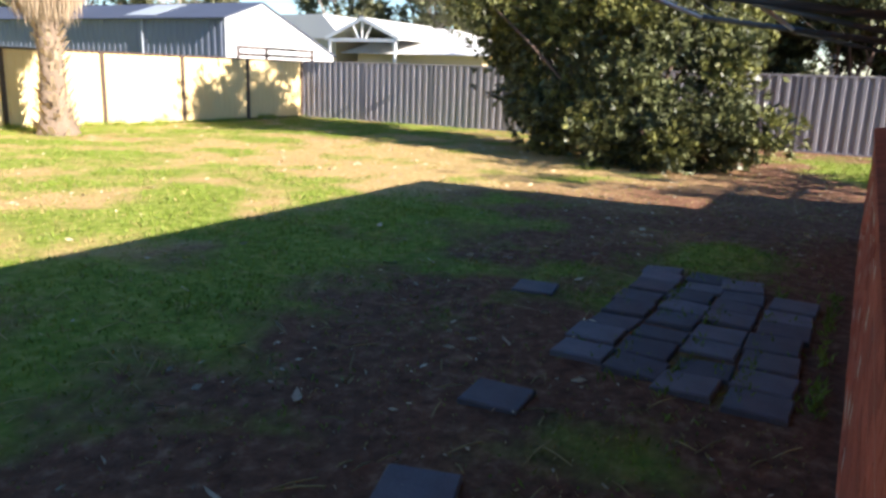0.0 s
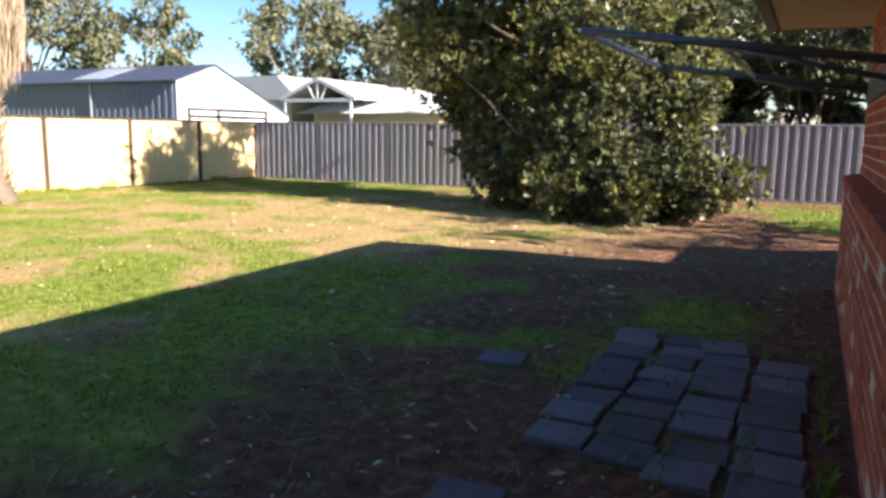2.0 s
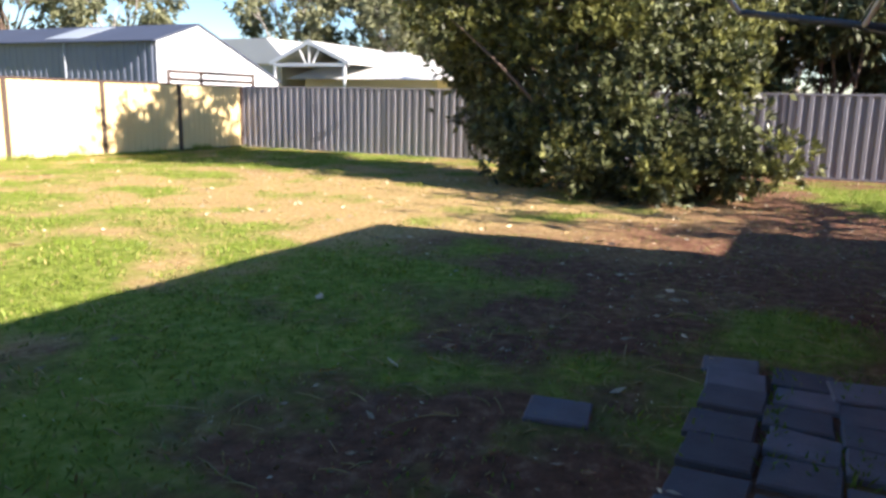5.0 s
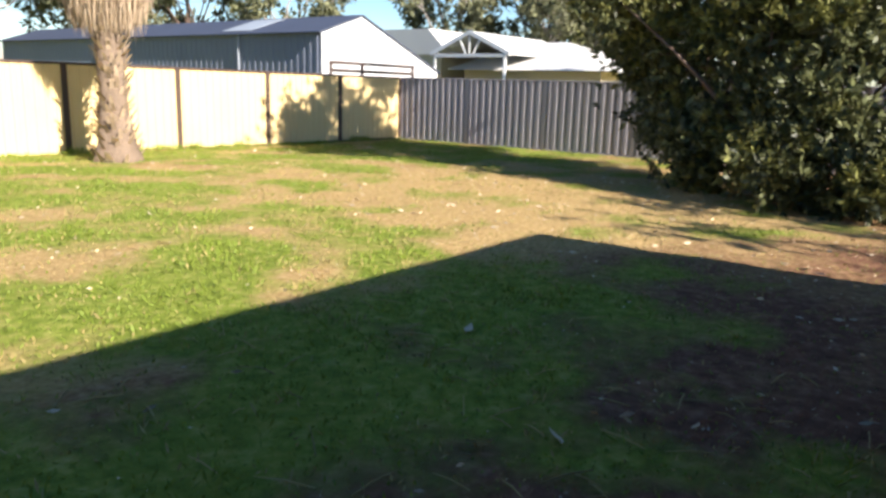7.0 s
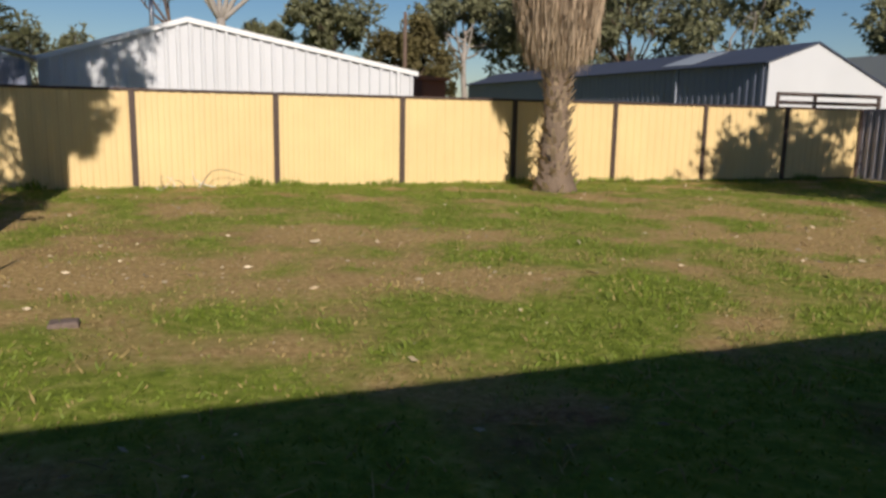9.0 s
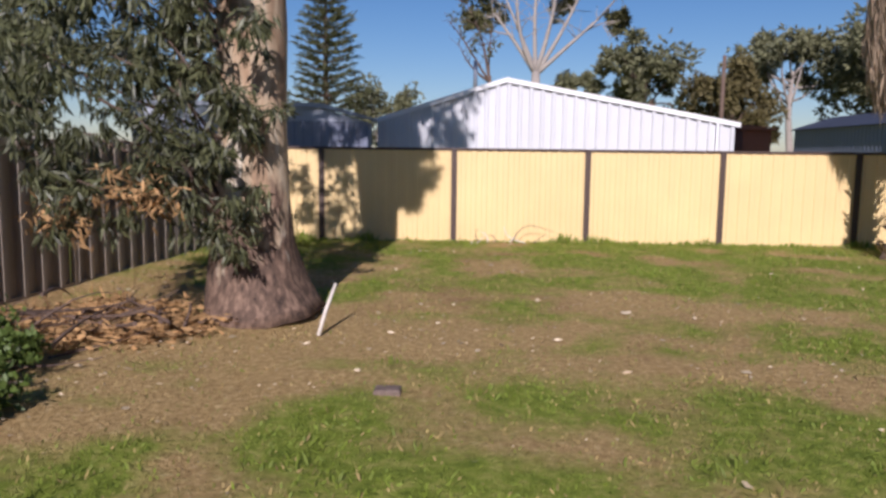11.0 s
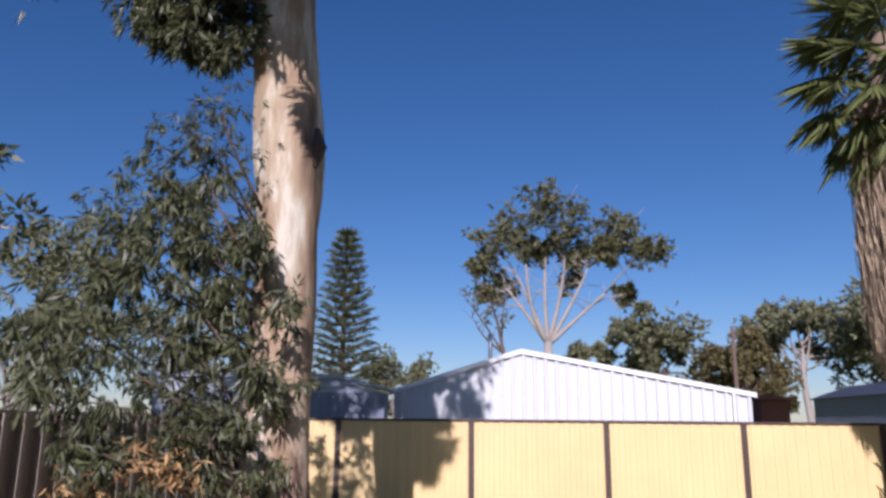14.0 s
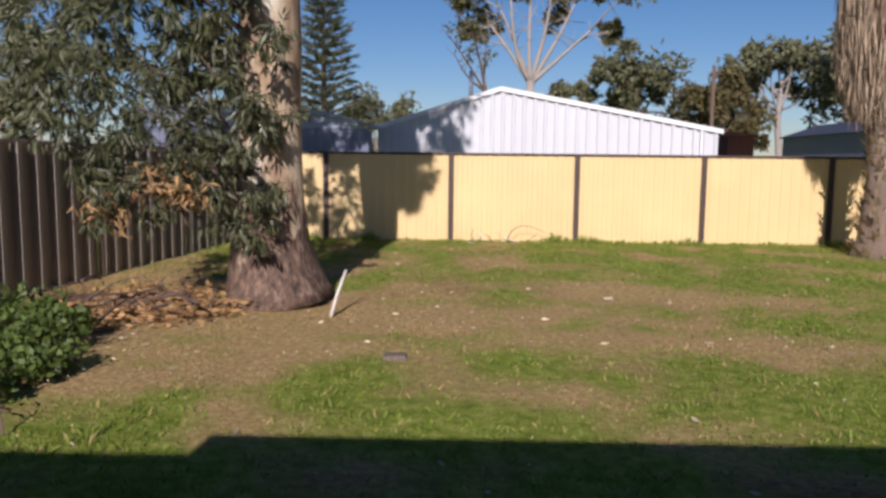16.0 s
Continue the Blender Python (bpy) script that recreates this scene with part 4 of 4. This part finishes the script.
def build_pine():
    t = thing("norfolk_pine", "tall tiered pine tree far behind the sheds", "tree", "far trees")
    c, H = (-13.3, 60.0), 18.0
    part("trunk", Shape().tube([(c[0], c[1], 0), (c[0], c[1], H)], [0.35, 0.04], 8), M_TWIG, t, smooth=True)
    s, P, W = Shape(), [], []
    for z in np.arange(3.5, H - 0.3, 0.66):
        reach = (3.2 * ((H - z) / (H - 3.5)) ** 0.7 + 0.15) * (0.82 + 0.36 * RNG.random())
        for k in range(7):
            a = k * 0.8976 + z * 2.1
            d = Vector((math.cos(a), math.sin(a), 0.3))
            root = Vector((c[0], c[1], z))
            end = root + d * reach * (0.8 + 0.3 * RNG.random())
            s.tube([root, end], [0.05, 0.012], 4)
            for m in range(int(40 + 55 * reach / 3.6)):
                q = root.lerp(end, 0.15 + 0.85 * RNG.random())
                P.append((q.x + RNG.normal() * 0.1, q.y + RNG.normal() * 0.1, q.z + RNG.normal() * 0.07))
                W.append((d.x + RNG.normal() * 0.7, d.y + RNG.normal() * 0.7, 0.25 + RNG.normal() * 0.2))
    tagged(part("branches", s, M_TWIG, t), kind="stuff")
    P = np.array(P)
    leaves("needles", P, np.array(W), 0.4 + 0.3 * RNG.random(len(P)), 0.07 + 0.04 * RNG.random(len(P)), M_PINELEAF, t)


build_gum()
crown_tree("fence_gum", "gum tree beyond the side fence with a drooping bough", (-10.9, 6.6, 0), 9.0, 1.9, 9, 260, M_PALEWOOD, M_GUMLEAF, 0.22, 0.5, group="trees over the side fence", leaf_len=0.16, seed=91, extra=[((-7.0, 5.4, 3.5), 0.4), ((-7.45, 5.4, 4.3), 0.25)])
build_palm()
build_bush()
build_pine()
GUM = "grey-green gum tree far behind the sheds"


def build_far_gum():
    """Pale limbs that fan up from a low fork to an umbrella of separate leafy heads, with bare twigs between."""
    t = thing("far_gum", "spreading pale-limbed gum tree behind the white shed", "tree", "far trees")
    heads = [(2.0, 16.0, 1.75), (0.3, 15.1, 1.65), (-1.2, 14.0, 1.55), (-2.0, 12.7, 1.0), (3.5, 14.9, 1.7), (5.2, 14.0, 1.5), (6.8, 14.3, 1.65), (8.1, 13.8, 1.6), (8.8, 12.7, 1.15), (7.7, 10.3, 0.85), (4.4, 11.5, 0.9), (-0.6, 10.9, 1.05), (-1.7, 10.1, 0.7), (2.6, 13.4, 1.1), (1.0, 13.5, 1.1), (6.2, 12.8, 1.0), (4.4, 13.0, 1.0)]
    s = Shape()
    s.tube([(2.5, 48, 0), (2.45, 48, 3.5), (2.4, 48, 7.0)], [0.42, 0.34, 0.27], 10)
    forks = [limb(s, (2.4, 48, 6.8), e, 0.17, 0.06, 0.1, 7, 8) for e in ((1.0, 47.6, 12.4), (2.4, 48.3, 13.2), (3.6, 47.8, 12.6), (5.2, 48.2, 12.0), (6.2, 47.7, 10.2), (-0.3, 48.2, 10.6), (0.4, 48.4, 11.6))]
    joints = [q for f in forks for q in f[4:]]
    spots = []
    for x, z, r in heads:
        e = Vector((x, 48 + 1.2 * RNG.normal(), z))
        root = min(joints, key=lambda q: (q - e).length + 2.0 * max(0.0, q.z - e.z + 0.8))
        limb(s, root, e, 0.065, 0.022, 0.12, 5, 6)
        for _ in range(4):
            tip = e + Vector(RNG.normal(size=3)) * r * 0.6
            limb(s, root.lerp(e, 0.55), tip, 0.045, 0.012, 0.12, 4, 4)
        spots.append((tuple(e), r))
    for _ in range(60):
        q = joints[RNG.integers(len(joints))]
        limb(s, q, q + Vector((RNG.normal() * 1.0, RNG.normal() * 0.6, 0.6 + 0.9 * RNG.random())), 0.035, 0.008, 0.15, 4, 4)
    part("trunk", s, M_PALEWOOD, t, smooth=True)
    cs = broken(spots, 12, 0.42)
    p, w, _ = sprays([c for c, _ in cs], [r for _, r in cs], 18, 6, 0.5, 0.2)
    leaves("crown", p, w, 0.26 + 0.2 * RNG.random(len(p)), 0.08 + 0.06 * RNG.random(len(p)), M_CROWNLEAF, t)


def build_bare_gum():
    t = thing("bare_gum", "thin half-bare gum tree behind the white shed", "tree", "far trees")
    s, ends = Shape(), []
    s.tube([(-0.4, 47, 0), (-0.45, 47, 4), (-0.6, 47, 6.6)], [0.2, 0.17, 0.12], 7)
    for e in ((-3.1, 47.3, 9.9), (-2.1, 46.7, 10.9), (-2.5, 47.2, 8.4), (-0.5, 46.8, 9.5), (-1.4, 47.4, 9.6)):
        f = limb(s, (-0.6, 47, 6.2), e, 0.09, 0.02, 0.15, 5, 7)
        for q in f[3:]:
            for _ in range(3):
                tip = q + Vector((RNG.normal() * 0.55, RNG.normal() * 0.4, 0.3 + 0.5 * RNG.random()))
                limb(s, q, tip, 0.025, 0.007, 0.2, 4, 3)
                ends.append(tip)
    part("trunk", s, M_TWIG, t, smooth=True)
    p, w, _ = sprays([tuple(e) for e in ends[::6]], [0.3] * len(ends[::6]), 8, 5, 0.5, 0.4)
    leaves("crown", p, w, 0.2 + 0.12 * RNG.random(len(p)), 0.06 + 0.04 * RNG.random(len(p)), M_CROWNLEAF, t)


build_far_gum()
build_bare_gum()
ROW = [(8.8, 46, 8.4, 2.7), (17.8, 46, 9.0, 3.0), (22.0, 44, 9.4, 3.0), (27.0, 46, 11.0, 4.4), (5.0, 50, 7.2, 1.6), (-9, 62, 7.5, 3.2), (-20, 45, 9.5, 4.0), (-27, 42, 13.0, 4.6), (-24, 33, 8.0, 3.4),
       (24, 36, 9.5, 3.8), (27.5, 32, 9.5, 3.6), (33, 24, 9.2, 3.8), (36, 20, 9.0, 3.6), (34, 17, 7.5, 3.2), (39, 16, 9.4, 4.0), (36, 9, 10.0, 4.2), (38, 3, 10.5, 4.4), (35, -2, 10.0, 4.2), (32, -7, 9.5, 4.0), (22, 40, 10.4, 4.0)]
for k, (x, y, h, r) in enumerate(ROW):
    crown_tree("gum_tree", GUM, (x, y, 0), h * 1.1, r * 1.1, 13, 260, M_PALEWOOD if k % 3 else M_TWIG, M_FARLEAF, 0.28, 0.42 if k in (0, 1, 2) else 0.18, leaf_len=0.42, seed=20 + k)
crown_tree("brown_wattle", "rounded brown-green wattle tree behind the sheds", (13.4, 43.6, 0), 7.9, 2.7, 16, 420, M_TWIG, M_BROWNLEAF, 0.2, 0.15, leaf_len=0.34, seed=55)
crown_tree("yard_tree", "leafy tree beside the house", (7.0, -9.3, 0), 7.0, 2.9, 12, 130, M_TWIG, M_BUSHLEAF, 0.18, 0.3, group="trees over the side fence", leaf_len=0.22, seed=77)
for k, (x, y, h, r) in enumerate([(19, -1.5, 7.5, 3.0), (20, 2.5, 8.0, 3.2), (18.5, -5, 6.5, 2.6), (22, 6, 7.5, 3.0), (17.3, -3.2, 4.2, 1.7), (17.6, -0.4, 4.6, 1.9), (17.4, 2.4, 4.4, 1.8), (17.8, -6.6, 4.0, 1.6)]):
    crown_tree("shade_tree", "dark leafy tree over the grey side fence", (x, y, 0), h, r, 11, 420, M_TWIG, M_BUSHLEAF, 0.16, 0.15, group="trees over the side fence", leaf_len=0.25, seed=60 + k)


# ---- low plants, litter and grass ----
def build_weeds():
    for k, (x, y, r, h) in enumerate([(-5.6, 3.1, 0.5, 0.36), (-5.7, 2.5, 0.42, 0.34), (-5.1, 2.75, 0.3, 0.2), (-6.0, 4.0, 0.45, 0.42), (-5.5, 3.75, 0.3, 0.26), (-5.25, 2.1, 0.3, 0.22)]):
        w = thing("weed_bush", "low leafy green weed on the dirt", "weed", "weeds by the gum tree", at=(x, y, 0))
        s = Shape()
        for i in range(9):
            limb(s, (0, 0, 0), (RNG.normal() * r * 0.5, RNG.normal() * r * 0.5, h * (0.5 + 0.5 * RNG.random())), 0.01, 0.003, 0.2, 5, 4)
        part("stems", s, M_TWIG, w)
        p, _ = clumps([(RNG.normal() * r * 0.45, RNG.normal() * r * 0.45, h * 0.55) for _ in range(7)], [r * 0.5] * 7, 110, 0.7, 0.1)
        p[:, 2] = np.abs(p[:, 2]) + 0.01
        leaves("foliage", p, RNG.normal(size=p.shape) + np.array([0, 0, 0.3]), 0.05 + 0.04 * RNG.random(len(p)), 0.03 + 0.02 * RNG.random(len(p)), M_WEED, w)
    heap = thing("garden_debris", "heap of dry leaves and cut branches by the fence", "debris", at=(-5.9, 5.0, 0))
    p, _ = clumps([(-0.3, 0.2, 0.08), (0.4, -0.4, 0.06), (0.9, -0.3, 0.05), (0.2, 0.6, 0.1), (0.8, 0.5, 0.1), (1.2, 0.1, 0.05)], [0.45] * 6, 420, 0.22, 0.0)
    p[:, 2] = np.abs(p[:, 2]) * 0.8 + 0.01
    pale = RNG.random(len(p)) < 0.5
    leaves("dry_leaves", p[pale], RNG.normal(size=p[pale].shape) * np.array([1, 1, 0.25]), 0.07 + 0.07 * RNG.random(pale.sum()), 0.025 + 0.02 * RNG.random(pale.sum()), M_DEADLEAF, heap)
    leaves("dry_strips", p[~pale], RNG.normal(size=p[~pale].shape) * np.array([1, 1, 0.2]), 0.08 + 0.12 * RNG.random((~pale).sum()), 0.012 + 0.014 * RNG.random((~pale).sum()), M_DEADLEAF, heap)
    s = Shape()
    for i in range(34):
        a = RNG.random() * 3.14
        q = np.array([RNG.normal() * 0.55 + 0.3, RNG.normal() * 0.5, 0.03 + 0.2 * RNG.random()])
        d = np.array([math.cos(a), math.sin(a), 0.15 * RNG.normal()]) * (0.3 + 0.4 * RNG.random())
        limb(s, q - d, q + d, 0.008 + 0.012 * RNG.random(), 0.004, 0.15, 5, 4)
    part("cut_branches", s, M_TWIG, heap)
    st = thing("pale_stick", "pale peeled stick leaning against the gum tree", "stick", at=(-3.48, 4.92, 0))
    part("stick", Shape().tube([(0, 0, 0.0), (0.05, 0.1, 0.21), (0.12, 0.22, 0.43)], [0.019, 0.018, 0.015], 8, 0.2), M_BIRCHSTICK, st, smooth=True)
    block = thing("concrete_block", "small weathered grey concrete block sunk in the lawn", "block", at=(-2.72, 3.4, 0))
    part("block", Shape().box((-0.09, -0.07, -0.03), (0.09, 0.07, 0.022), 0.01), M_ROUGHBARK, block)
    pr = thing("dry_prunings", "dry cut twigs lying against the fence foot", "debris", at=(-1.6, 11.72, 0.055))
    for i in range(9):
        s = Shape()
        x = -0.7 + 0.17 * i + 0.05 * RNG.normal()
        limb(s, (x, -0.05, 0.02), (x + 0.35 * RNG.normal(), 0.08, 0.1 + 0.22 * RNG.random()), 0.01, 0.004, 0.35, 5, 5)
        part("twig", s, M_BIRCHSTICK if i % 2 else M_TWIG, pr)
    tw = thing("fallen_twig", "dark forked twig lying on the dirt", "twig", at=(-4.75, 1.75, 0))
    s = Shape()
    limb(s, (0.05, -0.18, 0.01), (-0.18, 0.25, 0.08), 0.009, 0.004, 0.3)
    limb(s, (-0.06, 0.05, 0.06), (-0.28, 0.06, 0.1), 0.008, 0.004, 0.3)
    part("twig", s, M_TWIG, tw)


build_weeds()


def build_fallen_bark():
    """Single curled scraps of bark and leaf that lie on the lawn and soil."""
    for x, y, turn, size in ((-0.55, 6.0, 0.4, 0.12), (1.45, 3.75, 2.0, 0.14), (2.2, 5.2, 1.1, 0.12), (0.35, -0.83, 0.9, 0.13), (0.1, -0.6, 2.3, 0.11), (-1.3, 0.1, 1.2, 0.12), (1.3, 0.3, 0.2, 0.12),
                             (-2.2, -1.6, 0.5, 0.12), (-2.6, -1.2, 1.9, 0.1), (-1.9, -0.9, 2.6, 0.14), (-2.9, -0.4, 0.3, 0.1), (0.9, -0.2, 1.6, 0.1), (-1.0, -2.1, 0.7, 0.12), (-3.0, -1.9, 1.2, 0.12)):
        s = Shape()
        for i in range(5):
            u = i / 4 - 0.5
            for w in (-1, 1):
                s.v.append((u * size, w * size * 0.16 * (1 - 3 * u * u) + 0.3 * u * u * size, 0.012 + 0.25 * size * u * u + 0.01 * (w + 1)))
        s.f = [(2 * i, 2 * i + 2, 2 * i + 3, 2 * i + 1) for i in range(4)]
        ob = tagged(part("bark_scrap", s, M_LITTER, None), "pale curled bark scrap on the ground", "bark scrap", "fallen bark scraps")
        ob.location, ob.rotation_euler = (x, y, 0.004 + float(rise(x, y))), (0, 0, turn)


build_fallen_bark()


def in_yard(x, y):
    house = (y < -3.7) & (x > -4.2) & (x < 4.0)
    path = (x > -1.25) & (x < 1.22) & (y < -2.38) & (y > -3.75)
    return (x > -7.0) & (x < 14.3) & (y > -4.6) & (y < 11.93) & ~house & ~path


def scatter(count):
    x, y = RNG.uniform(-7, 14.3, count), RNG.uniform(-4.6, 11.9, count)
    keep = in_yard(x, y)
    return x[keep], y[keep]


def build_turf():
    x, y = scatter(260000)
    c = turf_cover(x, y, cloud(x, y, 0.9, 3.1))
    keep = RNG.random(len(x)) < 0.3 + 0.7 * c ** 1.5
    x, y, c = x[keep], y[keep], c[keep]
    p = np.stack([x, y, rise(x, y) - 0.006], 1)
    w = np.stack([RNG.normal(size=len(x)) * 0.75, RNG.normal(size=len(x)) * 0.75, np.ones(len(x))], 1)
    ln = (0.018 + 0.03 * RNG.random(len(x))) * (0.6 + 0.6 * c)
    ln *= 0.75 + 1.5 * np.clip(cloud(x, y, 3.2, 5.5) + 0.1, 0, 1)
    dry = RNG.random(len(x)) < 0.7 - 0.64 * c
    for name, pick, mat, label in (("turf", ~dry, M_GRASS, "short patchy green lawn grass"), ("dry_turf", dry, M_STRAW, "dry straw-coloured grass among the lawn")):
        tagged(leaves(name, p[pick], w[pick], ln[pick], 0.008 + 0.006 * RNG.random(pick.sum()), mat, None), label, "grass", kind="stuff")
    n = 2600
    jx = RNG.uniform(-1.25, 1.25, n)
    jy = np.where(RNG.random(n) < 0.7, -2.69 - 0.325 * RNG.integers(0, 4, n), RNG.uniform(-3.7, -2.35, n)) + RNG.normal(size=n) * 0.018
    keep = RNG.random(n) < 0.35 + cloud(jx, jy, 2.0, 8.0)
    jx, jy = jx[keep], jy[keep]
    w = np.stack([RNG.normal(size=len(jx)) * 0.6, RNG.normal(size=len(jx)) * 0.6, np.ones(len(jx))], 1)
    tagged(leaves("joint_grass", np.stack([jx, jy, np.full(len(jx), -0.005)], 1), w, 0.035 + 0.05 * RNG.random(len(jx)), 0.01 + 0.008 * RNG.random(len(jx)), M_GRASS, None), "grass growing between the pavers", "grass", kind="stuff")
    # tufts along the foot of the fence
    n = 5000
    fx = RNG.uniform(-7, 14.2, n)
    clump = np.clip(cloud(fx, fx * 0 + 3.0, 1.4, 6.0) + 0.15, 0.0, 1)
    keep = RNG.random(n) < 0.25 + clump
    fx, clump = fx[keep], clump[keep]
    p = np.stack([fx, 11.9 - 0.22 * RNG.random(len(fx)) ** 2, rise(fx, 0 * fx + 11.85) - 0.005], 1)
    w = np.stack([RNG.normal(size=len(fx)) * 0.4, RNG.normal(size=len(fx)) * 0.3, np.ones(len(fx))], 1)
    tagged(leaves("fence_tufts", p, w, 0.06 + 0.22 * clump * RNG.random(len(fx)), 0.014 + 0.012 * RNG.random(len(fx)), M_GRASS, None), "longer grass along the foot of the fence", "grass", kind="stuff")
    x, y = scatter(15000)
    c = turf_cover(x, y, cloud(x, y, 0.9, 3.1))
    keep = RNG.random(len(x)) < 0.05 + 0.5 * (c < 0.35)
    x, y = x[keep], y[keep]
    p = np.stack([x, y, rise(x, y) + 0.012 + 0.02 * RNG.random(len(x))], 1)
    w = np.stack([RNG.normal(size=len(x)), RNG.normal(size=len(x)), RNG.normal(size=len(x)) * 0.15], 1)
    big = RNG.random(len(x)) ** 5
    tagged(leaves("leaf_litter", p, w, 0.025 + 0.08 * big, 0.010 + 0.022 * big, M_LITTER, None), "pale fallen gum leaves and bark scraps", "leaf litter", kind="stuff")
    n = 420
    x, y = RNG.uniform(-3, 5, n), RNG.uniform(-3.6, 1.5, n)
    keep = in_yard(x, y)
    s = Shape()
    for a, b in zip(x[keep], y[keep]):
        t = RNG.random() * 3.14
        d = 0.04 + 0.1 * RNG.random() ** 2
        s.tube([(a - d * math.cos(t), b - d * math.sin(t), 0.012), (a, b, 0.02), (a + d * math.cos(t), b + d * math.sin(t), 0.012)], [0.003, 0.004, 0.002], 4)
    tagged(part("twig_litter", s, M_STRAW, None), "thin dry twigs on the bare soil", "leaf litter", kind="stuff")


build_turf()


# ---- bricks of the house wall ----
def build_bricks():
    wall = HOUSE.children[0]
    me = mesh_of(Shape().box((0, 0, 0), (0.23, 0.10, 0.076), 0.004), "brick", M_BRICK)
    half = mesh_of(Shape().box((0, 0, 0), (0.112, 0.10, 0.076), 0.004), "brick", M_BRICK)
    for c in range(12):
        z, off = 0.008 + c * 0.0862, 0.12 if c % 2 else 0.0
        x = -1.84 + off
        if off:
            ob = new("brick", half)
            ob.parent, ob.location = wall, (-1.84, WALL_Y - 0.1, z)
        while x < WALL_X1 - 0.2:
            ob = new("brick", me)
            ob.parent, ob.location = wall, (x, WALL_Y - 0.1 + RNG.normal() * 0.0015, z)
            x += 0.24
    rest, up = Shape(), Shape()
    for c in range(12):
        z, x = 0.008 + c * 0.0862, WALL_X0 + (0.12 if c % 2 else 0.0)
        while x < -2.08:
            rest.box((x, WALL_Y - 0.1, z), (x + 0.23, WALL_Y, z + 0.076), 0.004)
            x += 0.24
    w0, w1, sill, head = WINDOW
    for c in range(16):
        z, x = 1.13 + c * 0.0862, WALL_X0 + (0.12 if c % 2 else 0.0)
        while x < WALL_X1 - 0.2:
            if x + 0.23 < w0 or x > w1 or z > head:
                up.box((x, UPPER_Y - 0.1, z), (x + 0.23, UPPER_Y, z + 0.076), 0.004)
            x += 0.24
    tagged(part("bricks", rest, M_BRICKS, wall), kind="stuff")
    tagged(part("bricks", up, M_BRICKS, UPPER_WALL), kind="stuff")
    x = WALL_X0
    s = Shape()
    while x < WALL_X1 - 0.05:
        s.slab([(UPPER_Y - 0.02, 1.05), (WALL_Y + 0.02, 1.05), (WALL_Y + 0.02, 1.10), (UPPER_Y - 0.02, 1.128)], "x", x, x + 0.076)
        x += 0.086
    part("sill_bricks", s, M_BRICKS, HOUSE, "sloping brick sill course")


build_bricks()
